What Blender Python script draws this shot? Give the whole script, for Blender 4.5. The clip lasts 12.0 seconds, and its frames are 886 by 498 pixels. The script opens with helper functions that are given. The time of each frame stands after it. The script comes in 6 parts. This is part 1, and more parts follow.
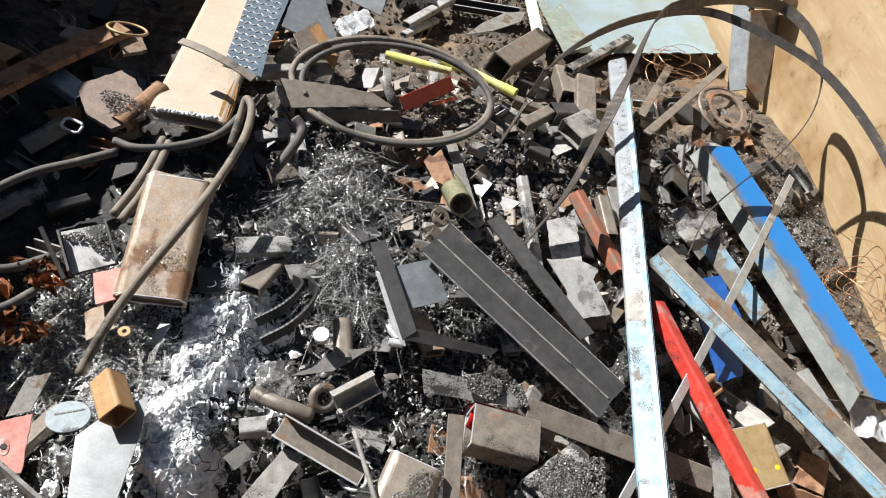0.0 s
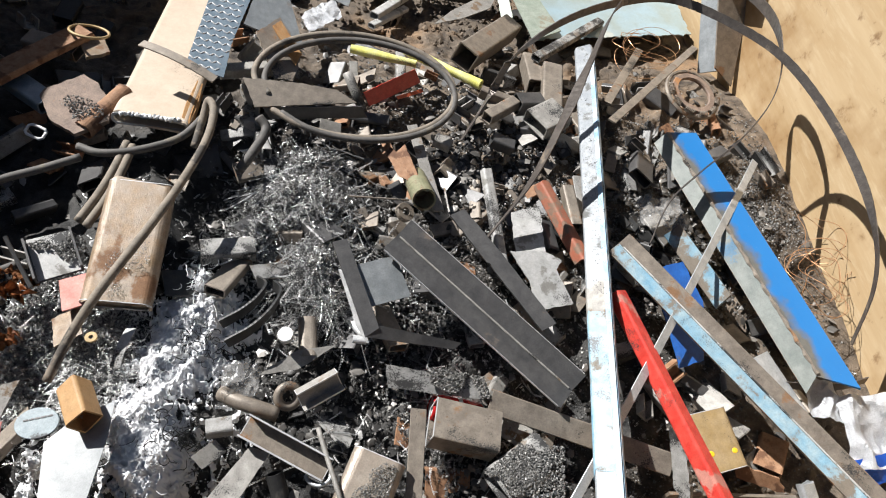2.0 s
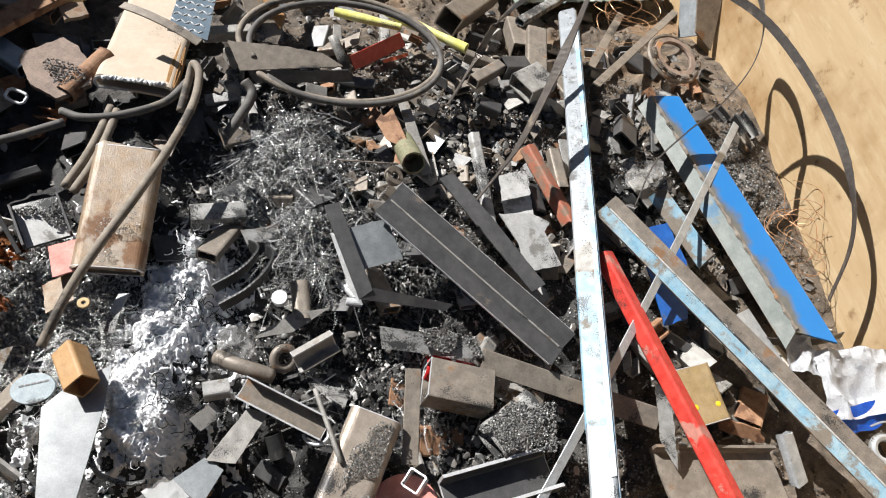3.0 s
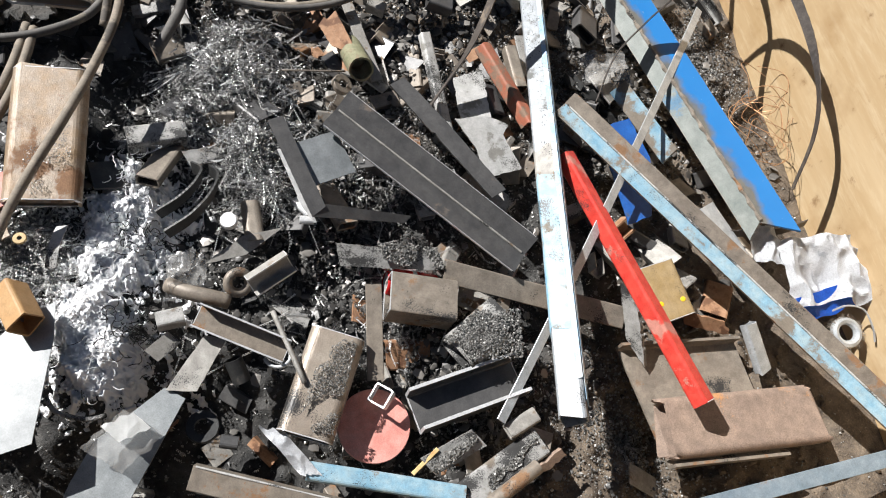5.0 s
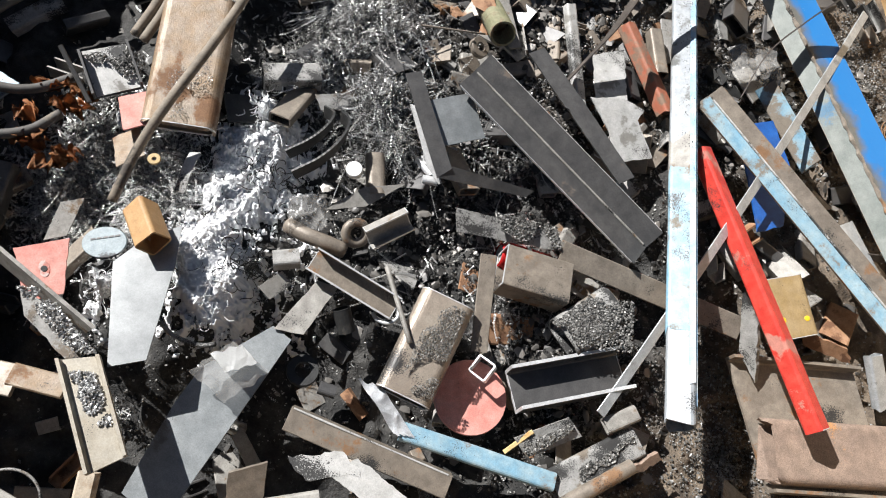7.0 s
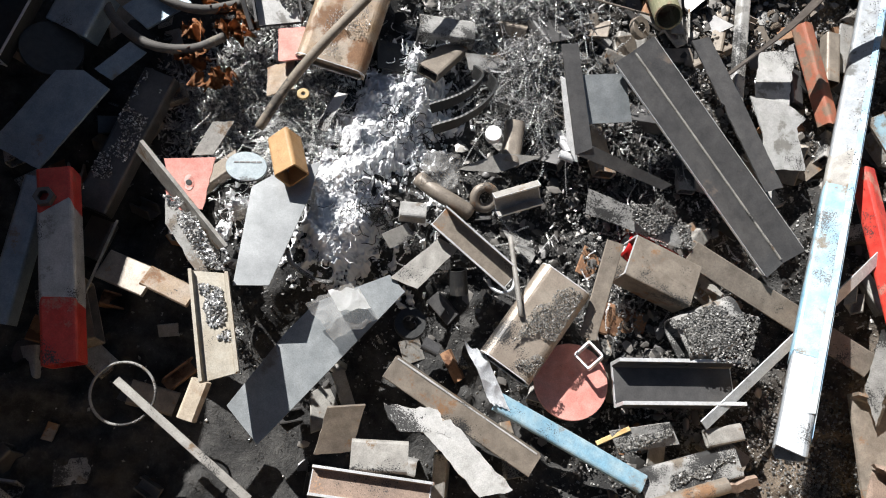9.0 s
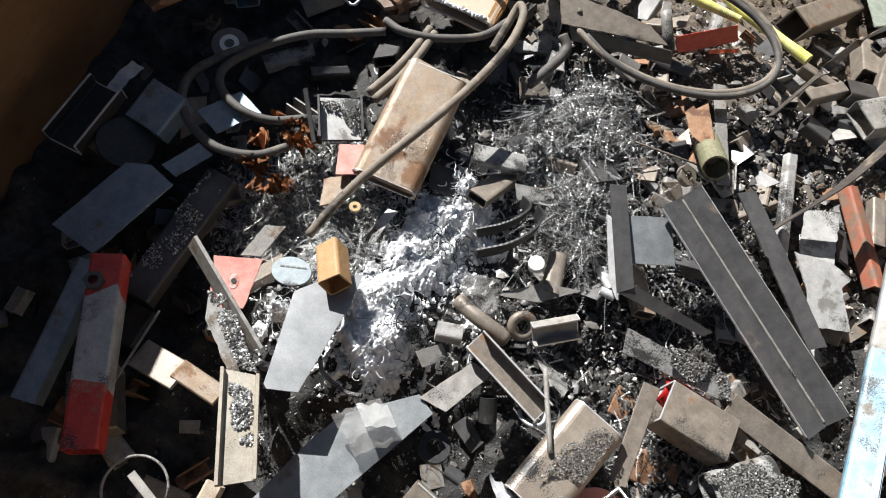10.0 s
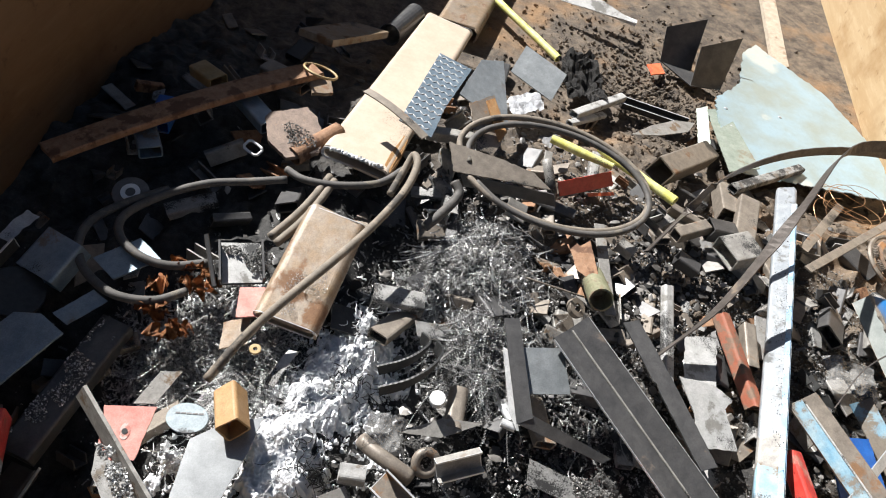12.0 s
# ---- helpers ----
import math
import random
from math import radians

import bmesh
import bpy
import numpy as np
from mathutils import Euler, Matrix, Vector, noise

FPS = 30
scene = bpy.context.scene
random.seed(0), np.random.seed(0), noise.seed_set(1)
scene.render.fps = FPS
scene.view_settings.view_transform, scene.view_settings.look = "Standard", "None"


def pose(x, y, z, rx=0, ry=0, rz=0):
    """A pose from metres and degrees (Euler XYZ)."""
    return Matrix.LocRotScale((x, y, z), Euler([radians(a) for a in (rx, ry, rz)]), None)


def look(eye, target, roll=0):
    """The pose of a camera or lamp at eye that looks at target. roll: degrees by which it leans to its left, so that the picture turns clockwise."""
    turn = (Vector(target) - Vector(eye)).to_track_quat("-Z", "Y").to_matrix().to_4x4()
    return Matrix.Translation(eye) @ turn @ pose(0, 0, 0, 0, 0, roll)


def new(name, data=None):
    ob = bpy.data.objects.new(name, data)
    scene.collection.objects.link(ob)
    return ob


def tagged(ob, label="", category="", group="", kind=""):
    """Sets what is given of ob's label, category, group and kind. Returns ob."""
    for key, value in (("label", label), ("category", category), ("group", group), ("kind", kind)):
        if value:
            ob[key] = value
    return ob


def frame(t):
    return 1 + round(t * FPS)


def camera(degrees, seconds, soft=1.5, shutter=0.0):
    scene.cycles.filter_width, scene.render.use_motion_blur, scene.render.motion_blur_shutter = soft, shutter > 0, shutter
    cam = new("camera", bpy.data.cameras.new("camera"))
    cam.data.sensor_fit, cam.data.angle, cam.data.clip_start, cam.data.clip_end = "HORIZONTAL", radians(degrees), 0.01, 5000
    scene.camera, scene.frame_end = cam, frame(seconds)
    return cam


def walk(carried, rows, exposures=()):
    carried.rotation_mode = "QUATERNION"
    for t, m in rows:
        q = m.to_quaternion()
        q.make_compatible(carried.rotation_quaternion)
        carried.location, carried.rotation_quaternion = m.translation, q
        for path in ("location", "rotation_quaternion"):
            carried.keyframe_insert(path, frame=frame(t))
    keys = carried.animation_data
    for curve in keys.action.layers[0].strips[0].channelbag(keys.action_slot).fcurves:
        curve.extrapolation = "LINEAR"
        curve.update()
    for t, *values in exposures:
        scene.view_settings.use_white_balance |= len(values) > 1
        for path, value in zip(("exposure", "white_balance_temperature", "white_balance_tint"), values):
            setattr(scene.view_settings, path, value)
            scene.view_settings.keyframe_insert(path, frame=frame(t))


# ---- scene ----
cam = camera(63.71, 12.0, soft=1.05)
PATH = [
    (0.0, 0.0001, -0.0001, 1.2730, 37.487, -11.478, -3.413),
    (0.5, -0.0174, -0.0028, 1.2575, 33.478, -9.895, 1.217),
    (1.0, -0.0143, 0.0016, 1.2724, 34.157, -9.560, -0.047),
    (1.5, 0.0054, 0.0242, 1.3008, 37.043, -9.533, -2.845),
    (2.0, 0.0647, 0.0152, 1.3305, 35.731, -10.709, -4.701),
    (2.5, 0.0399, -0.0060, 1.3079, 34.242, -12.617, -5.187),
    (3.0, 0.0268, -0.0029, 1.3238, 33.769, -12.132, -6.487),
    (3.5, 0.0392, 0.0008, 1.3219, 28.123, -9.589, -5.601),
    (5.5, 0.0742, 0.0219, 1.2769, 27.100, -12.614, -11.365),
    (6.0, 0.0254, 0.0252, 1.2580, 25.405, -11.933, -5.643),
    (6.5, -0.0038, 0.0324, 1.2438, 23.859, -11.103, -2.335),
    (8.5, -0.0398, 0.0139, 1.2275, 22.840, -9.617, 7.222),
    (9.0, -0.0613, 0.0223, 1.2138, 19.554, -7.524, 11.407),
    (9.5, -0.0744, 0.0404, 1.2106, 23.147, -7.272, 14.791),
    (10.0, -0.0831, 0.0213, 1.2150, 28.218, -7.970, 17.714),
    (10.5, -0.0801, 0.0392, 1.2135, 27.529, -9.390, 17.675),
    (11.0, -0.0823, 0.0293, 1.2348, 30.976, -9.300, 17.483),
    (11.5, -0.0766, 0.0189, 1.2286, 35.635, -12.441, 14.870),
    (12.0, -0.0615, 0.0009, 1.2489, 40.423, -12.781, 12.099),
]
walk(cam, [(t, pose(x, y, z, rx, ry, rz)) for t, x, y, z, rx, ry, rz in PATH], [(0.0, 0.83), (6.0, 0.86), (9.0, 0.93), (12.0, 1.02)])

# ---- daylight ----
SUN_TO = Vector((-0.88, 0.72, 1.0)).normalized()
world = bpy.data.worlds.new("sky")
scene.world = world
world.use_nodes = True
wn = world.node_tree.nodes
sky = wn.new("ShaderNodeTexSky")
sky.sky_type, sky.sun_disc = "NISHITA", False
sky.sun_elevation = math.asin(SUN_TO.z)
sky.sun_rotation = math.atan2(SUN_TO.x, SUN_TO.y)
wn["Background"].inputs["Strength"].default_value = 0.024
world.node_tree.links.new(sky.outputs[0], wn["Background"].inputs["Color"])
sun = new("sun", bpy.data.lights.new("sun", "SUN"))
sun.data.energy, sun.data.angle, sun.data.color = 5.0, radians(0.5), (1.0, 0.99, 0.975)
sun.matrix_world = look(SUN_TO * 10, (0, 0, 0))

rng = random.Random(7)


# ---- materials ----
def mat_base(name):
    m = bpy.data.materials.new(name)
    m.use_nodes = True
    nt = m.node_tree
    return m, nt, nt.nodes["Principled BSDF"]


def node(nt, kind, **sets):
    n = nt.nodes.new(kind)
    for k, v in sets.items():
        if k == "op":
            n.operation = v
        else:
            n.inputs[k].default_value = v
    return n


def noise_at(nt, coord, scale, detail=5.0, rough=0.6):
    n = node(nt, "ShaderNodeTexNoise", Scale=scale, Detail=detail, Roughness=rough)
    nt.links.new(coord, n.inputs["Vector"])
    return n.outputs["Fac"]


def steps(nt, fac, lo, hi):
    n = node(nt, "ShaderNodeMapRange")
    n.inputs["From Min"].default_value, n.inputs["From Max"].default_value = lo, hi
    nt.links.new(fac, n.inputs["Value"])
    return n.outputs["Result"]


def blend(nt, fac, a, b):
    n = nt.nodes.new("ShaderNodeMix")
    n.data_type = "RGBA"
    if isinstance(fac, float):
        n.inputs[0].default_value = fac
    else:
        nt.links.new(fac, n.inputs[0])
    for sock, v in ((n.inputs[6], a), (n.inputs[7], b)):
        if isinstance(v, tuple):
            sock.default_value = (*v, 1)
        else:
            nt.links.new(v, sock)
    return n.outputs[2]


def coords(nt, shift=True):
    """Object space, moved by a chance amount for each object so that repeats differ."""
    tc, info = nt.nodes.new("ShaderNodeTexCoord"), nt.nodes.new("ShaderNodeObjectInfo")
    mul = node(nt, "ShaderNodeVectorMath", op="MULTIPLY_ADD")
    nt.links.new(info.outputs["Random"], mul.inputs[0])
    mul.inputs[1].default_value = (13.0, 7.0, 19.0)
    nt.links.new(tc.outputs["Object"], mul.inputs[2])
    return mul.outputs[0]


def worn(name, c1, c2, c3, cover=0.35, rough=0.55, metal=0.0, metal3=0.0, scale=18.0, bump=0.25, grit=0.0, rough3=0.8, fine=420.0, speck=0.26):
    """Surface c1 mottled with c2, worn or rusted through to c3 over the share cover, with dark grit lying on it."""
    m, nt, p = mat_base(name)
    v = coords(nt)
    big, mid, tiny = noise_at(nt, v, scale), noise_at(nt, v, scale * 3.1), noise_at(nt, v, fine, 3.0, 0.7)
    col = blend(nt, steps(nt, mid, 0.35, 0.65), c1, c2)
    cut = 0.5 + (0.5 - cover) * 0.5
    edge = node(nt, "ShaderNodeMath", op="MULTIPLY_ADD")
    nt.links.new(tiny, edge.inputs[0])
    edge.inputs[1].default_value = 0.18
    nt.links.new(big, edge.inputs[2])
    mask = steps(nt, edge.outputs[0], cut + 0.07, cut + 0.12)
    col = blend(nt, mask, col, c3)
    if grit > 0:
        gcut = 0.5 + (0.5 - grit) * 0.5
        ge = node(nt, "ShaderNodeMath", op="MULTIPLY_ADD")
        nt.links.new(tiny, ge.inputs[0])
        ge.inputs[1].default_value = 0.5
        nt.links.new(noise_at(nt, v, scale * 0.6, 3.0), ge.inputs[2])
        gm = steps(nt, ge.outputs[0], gcut + 0.22, gcut + 0.27)
        col = blend(nt, gm, col, (0.035, 0.034, 0.033))
    stain = noise_at(nt, v, 55.0, 6.0, 0.75)
    both = node(nt, "ShaderNodeMath", op="MULTIPLY_ADD")
    nt.links.new(stain, both.inputs[0])
    both.inputs[1].default_value = 1.0
    nt.links.new(tiny, both.inputs[2])
    grain = blend(nt, steps(nt, both.outputs[0], 0.72, 1.3), (1 - speck,) * 3, (1 + speck * 0.8,) * 3)
    mulc = nt.nodes.new("ShaderNodeMix")
    mulc.data_type, mulc.blend_type = "RGBA", "MULTIPLY"
    mulc.inputs[0].default_value = 1.0
    nt.links.new(col, mulc.inputs[6])
    nt.links.new(grain, mulc.inputs[7])
    nt.links.new(mulc.outputs[2], p.inputs["Base Color"])
    r = node(nt, "ShaderNodeMapRange")
    r.inputs["To Min"].default_value, r.inputs["To Max"].default_value = rough, rough3
    nt.links.new(mask, r.inputs["Value"])
    nt.links.new(r.outputs["Result"], p.inputs["Roughness"])
    if metal or metal3:
        q = node(nt, "ShaderNodeMapRange")
        q.inputs["To Min"].default_value, q.inputs["To Max"].default_value = metal, metal3
        nt.links.new(mask, q.inputs["Value"])
        nt.links.new(q.outputs["Result"], p.inputs["Metallic"])
    b = node(nt, "ShaderNodeBump", Strength=min(1.0, bump * 1.4), Distance=0.0009)
    add = node(nt, "ShaderNodeMath", op="ADD")
    nt.links.new(tiny, add.inputs[0])
    nt.links.new(mid, add.inputs[1])
    nt.links.new(add.outputs[0], b.inputs["Height"])
    nt.links.new(b.outputs["Normal"], p.inputs["Normal"])
    return m


RUST = (0.20, 0.085, 0.035)
MILL = worn("mill_steel", (0.075, 0.073, 0.073), (0.115, 0.111, 0.108), (0.16, 0.125, 0.10), 0.16, 0.4, 0.35, 0.1, 9, 0.2, 0.04)
MILL_DUSTY = worn("dusty_mill_steel", (0.24, 0.225, 0.205), (0.35, 0.335, 0.305), (0.17, 0.115, 0.07), 0.25, 0.6, 0.2, 0.0, 16, 0.3, 0.28)
OLD_STEEL = worn("old_brown_steel", (0.19, 0.16, 0.13), (0.28, 0.24, 0.195), (0.22, 0.12, 0.06), 0.28, 0.5, 0.25, 0.0, 14, 0.3, 0.2)
BRIGHT = worn("bright_steel", (0.58, 0.58, 0.58), (0.70, 0.70, 0.695), (0.42, 0.41, 0.39), 0.2, 0.3, 0.35, 0.3, 7, 0.08)
GALV = worn("galvanised_steel", (0.42, 0.44, 0.45), (0.55, 0.57, 0.58), (0.28, 0.28, 0.27), 0.22, 0.38, 0.5, 0.3, 12, 0.12, 0.05)
RUST_ORANGE = worn("orange_rust", (0.38, 0.19, 0.07), (0.46, 0.27, 0.12), (0.26, 0.12, 0.05), 0.3, 0.75, 0.0, 0.0, 20, 0.4)
RUSTY = worn("rusted_steel", (0.24, 0.12, 0.06), (0.33, 0.19, 0.11), (0.13, 0.06, 0.03), 0.4, 0.8, 0.0, 0.0, 22, 0.5, 0.08)
RUST_GREY = worn("rust_bloomed_steel", (0.29, 0.21, 0.16), (0.22, 0.16, 0.125), (0.40, 0.20, 0.085), 0.26, 0.7, 0.05, 0.0, 10, 0.7, 0.1, speck=0.4)
TAN = worn("tan_paint_over_rust", (0.47, 0.375, 0.285), (0.52, 0.43, 0.335), (0.36, 0.23, 0.13), 0.1, 0.5, 0.0, 0.0, 5, 0.1, 0.03, speck=0.12)
TAN_RUST = worn("tan_rusted_steel", (0.25, 0.17, 0.10), (0.29, 0.235, 0.18), (0.19, 0.10, 0.05), 0.34, 0.42, 0.15, 0.0, 11, 0.5, 0.16, speck=0.32)
WHITE_BLUE = worn("chipped_white_paint", (0.32, 0.335, 0.345), (0.25, 0.27, 0.29), (0.14, 0.14, 0.135), 0.32, 0.35, 0.1, 0.2, 13, 0.3, 0.2)
SKY_PAINT = worn("pale_blue_paint", (0.17, 0.32, 0.42), (0.30, 0.40, 0.44), (0.20, 0.17, 0.135), 0.38, 0.4, 0.0, 0.2, 11, 0.25, 0.2)
BLUE_WORN = worn("burnt_blue_paint", (0.15, 0.17, 0.155), (0.22, 0.235, 0.215), (0.10, 0.19, 0.28), 0.3, 0.55, 0.0, 0.0, 9, 0.3, 0.15)
BLUE_EDGE = worn("bright_blue_overspray", (0.20, 0.36, 0.52), (0.33, 0.46, 0.58), (0.48, 0.52, 0.54), 0.45, 0.45, 0.0, 0.0, 14, 0.15, 0.1)
NAVY = worn("deep_blue_paint", (0.015, 0.08, 0.30), (0.02, 0.11, 0.38), (0.10, 0.10, 0.11), 0.2, 0.4, 0.0, 0.2, 12, 0.2)
RED = worn("red_paint", (0.50, 0.035, 0.025), (0.58, 0.065, 0.045), (0.42, 0.17, 0.13), 0.28, 0.4, 0.0, 0.0, 16, 0.25, 0.12)
RED_DUSTY = worn("dusty_pink_red_paint", (0.58, 0.22, 0.18), (0.66, 0.32, 0.27), (0.36, 0.14, 0.11), 0.2, 0.65, 0.0, 0.0, 12, 0.2, 0.05)
RED_PALE = worn("rubbed_pale_red_paint", (0.56, 0.42, 0.38), (0.60, 0.48, 0.44), (0.5, 0.2, 0.16), 0.3, 0.6, 0.0, 0.0, 30, 0.2)
RED_LEAD = worn("rusty_red_primer", (0.34, 0.10, 0.055), (0.30, 0.13, 0.08), (0.20, 0.13, 0.09), 0.4, 0.6, 0.0, 0.0, 18, 0.3, 0.15)
WHITE_DUST = worn("dusted_white_sheet", (0.39, 0.385, 0.365), (0.50, 0.49, 0.475), (0.21, 0.20, 0.18), 0.3, 0.6, 0.1, 0.0, 14, 0.4, 0.28)
GRITTY = worn("grit_covered_steel", (0.26, 0.255, 0.24), (0.36, 0.35, 0.335), (0.17, 0.14, 0.11), 0.3, 0.7, 0.15, 0.0, 20, 0.7, 0.42)
GREEN_GALV = worn("pale_green_galvanised", (0.30, 0.355, 0.335), (0.33, 0.46, 0.53), (0.42, 0.44, 0.40), 0.26, 0.28, 0.25, 0.1, 2.6, 0.03, 0.03, speck=0.1)
SHEET_GREY = worn("brushed_grey_steel", (0.235, 0.243, 0.245), (0.31, 0.318, 0.32), (0.17, 0.17, 0.165), 0.25, 0.3, 0.5, 0.4, 7, 0.06, 0.08, speck=0.16)
TAG_BLUE = worn("pale_blue_grey_enamel", (0.21, 0.26, 0.28), (0.27, 0.32, 0.34), (0.09, 0.09, 0.09), 0.25, 0.45, 0.0, 0.0, 26, 0.2, 0.12)
GREEN_DULL = worn("dull_green_galvanised", (0.22, 0.26, 0.21), (0.30, 0.33, 0.28), (0.2, 0.17, 0.12), 0.25, 0.5, 0.2, 0.0, 9, 0.15, 0.1)
PALE_GREY = worn("pale_grey_steel", (0.21, 0.225, 0.23), (0.29, 0.305, 0.31), (0.17, 0.16, 0.15), 0.22, 0.38, 0.3, 0.2, 7, 0.1, 0.06)
SLATE = worn("blue_grey_steel", (0.19, 0.25, 0.30), (0.26, 0.32, 0.37), (0.20, 0.16, 0.13), 0.25, 0.45, 0.4, 0.1, 8, 0.2, 0.04)
SPOTTED = worn("rust_spotted_steel", (0.34, 0.29, 0.235), (0.27, 0.22, 0.175), (0.32, 0.17, 0.07), 0.28, 0.38, 0.35, 0.0, 10, 0.5, 0.25)
OCHRE_PALE = worn("pale_ochre_steel", (0.29, 0.25, 0.19), (0.35, 0.32, 0.265), (0.36, 0.23, 0.09), 0.25, 0.5, 0.15, 0.0, 10, 0.25, 0.12)
OCHRE = worn("ochre_stained_steel", (0.36, 0.25, 0.11), (0.42, 0.31, 0.17), (0.16, 0.12, 0.08), 0.3, 0.55, 0.2, 0.0, 9, 0.25, 0.08)
BOXBROWN = worn("orange_brown_steel", (0.36, 0.205, 0.085), (0.41, 0.25, 0.115), (0.25, 0.125, 0.05), 0.25, 0.6, 0.0, 0.0, 14, 0.25)
BLACK = worn("black_grease", (0.018, 0.018, 0.018), (0.03, 0.03, 0.029), (0.05, 0.045, 0.04), 0.2, 0.5, 0.0, 0.0, 30, 0.3)
SAW = worn("saw_blade_steel", (0.105, 0.09, 0.08), (0.15, 0.13, 0.115), (0.20, 0.16, 0.12), 0.25, 0.4, 0.5, 0.3, 20, 0.1)
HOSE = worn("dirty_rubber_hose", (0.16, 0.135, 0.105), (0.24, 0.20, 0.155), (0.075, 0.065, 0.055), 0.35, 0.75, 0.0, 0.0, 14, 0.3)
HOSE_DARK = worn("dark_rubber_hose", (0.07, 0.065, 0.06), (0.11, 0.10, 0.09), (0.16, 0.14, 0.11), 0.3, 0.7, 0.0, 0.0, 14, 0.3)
YELLOW = worn("yellow_plastic", (0.72, 0.68, 0.16), (0.80, 0.78, 0.36), (0.60, 0.58, 0.42), 0.2, 0.35, 0.0, 0.0, 12, 0.1, 0.1, 0.5)
YELLOW_SPOT = worn("yellow_marker_paint", (0.80, 0.50, 0.02), (0.85, 0.58, 0.03), (0.7, 0.4, 0.02), 0.2, 0.5)
ORANGE = worn("orange_red_plastic", (0.78, 0.13, 0.05), (0.84, 0.20, 0.09), (0.6, 0.10, 0.05), 0.2, 0.45)
WOOD = worn("grey_timber", (0.40, 0.33, 0.25), (0.48, 0.41, 0.32), (0.30, 0.22, 0.15), 0.3, 0.75, 0.0, 0.0, 14, 0.3, 0.1)
TIMBER = worn("yellow_timber", (0.50, 0.34, 0.14), (0.58, 0.42, 0.20), (0.40, 0.24, 0.09), 0.3, 0.7, 0.0, 0.0, 14, 0.3)
LEAF = worn("dry_leaf", (0.28, 0.11, 0.04), (0.36, 0.16, 0.06), (0.15, 0.06, 0.03), 0.3, 0.7, 0.0, 0.0, 40, 0.3)
COPPER = worn("copper_wire", (0.45, 0.24, 0.12), (0.55, 0.33, 0.18), (0.25, 0.13, 0.07), 0.3, 0.4, 0.6, 0.2, 20, 0.1)
GREENISH = worn("green_stained_brass", (0.20, 0.20, 0.12), (0.26, 0.25, 0.16), (0.17, 0.12, 0.075), 0.4, 0.5, 0.2, 0.0, 22, 0.3, 0.15)
CLOTH = worn("black_cloth", (0.03, 0.028, 0.027), (0.05, 0.047, 0.043), (0.08, 0.07, 0.06), 0.25, 0.9, 0.0, 0.0, 25, 0.4)
WHITEP = worn("white_plastic", (0.70, 0.70, 0.685), (0.74, 0.74, 0.73), (0.55, 0.54, 0.52), 0.15, 0.45, 0.0, 0.0, 20, 0.1, speck=0.1)
BAG_BLUE = worn("blue_plastic_film", (0.02, 0.12, 0.62), (0.03, 0.17, 0.70), (0.30, 0.40, 0.65), 0.15, 0.25, 0.0, 0.0, 20, 0.1, 0.0, 0.3)
BAG_WHITE = worn("white_plastic_film", (0.66, 0.67, 0.69), (0.75, 0.76, 0.78), (0.45, 0.47, 0.50), 0.2, 0.3, 0.0, 0.0, 20, 0.1, 0.03, 0.4)
CAN_RED = worn("red_can_lacquer", (0.55, 0.02, 0.02), (0.60, 0.03, 0.03), (0.62, 0.60, 0.58), 0.1, 0.25, 0.3, 0.5, 30, 0.05)


def swarf_mat(name, lo, hi, rough, metal, skew=1.0):
    m, nt, p = mat_base(name)
    g = nt.nodes.new("ShaderNodeNewGeometry")
    few = node(nt, "ShaderNodeMath", op="POWER")
    nt.links.new(g.outputs["Random Per Island"], few.inputs[0])
    few.inputs[1].default_value = skew
    nt.links.new(blend(nt, few.outputs[0], lo, hi), p.inputs["Base Color"])
    p.inputs["Roughness"].default_value, p.inputs["Metallic"].default_value = rough, metal
    return m


SWARF = swarf_mat("steel_turnings", (0.13, 0.128, 0.125), (0.95, 0.94, 0.92), 0.33, 0.55, 1.5)
ASH = swarf_mat("white_ash_fluff", (0.74, 0.74, 0.75), (0.90, 0.90, 0.90), 0.9, 0.0)
GRIT = swarf_mat("metal_grit", (0.03, 0.03, 0.029), (0.33, 0.32, 0.30), 0.45, 0.3)


CHIP = swarf_mat("steel_chips", (0.035, 0.033, 0.031), (0.30, 0.28, 0.255), 0.42, 0.3, 2.2)


def clear_film():
    m, nt, p = mat_base("clear_dirty_film")
    v = coords(nt)
    f = noise_at(nt, v, 30.0)
    nt.links.new(blend(nt, f, (0.34, 0.33, 0.31), (0.50, 0.49, 0.475)), p.inputs["Base Color"])
    p.inputs["Roughness"].default_value, p.inputs["Alpha"].default_value = 0.2, 0.38
    return m


FILM = clear_film()


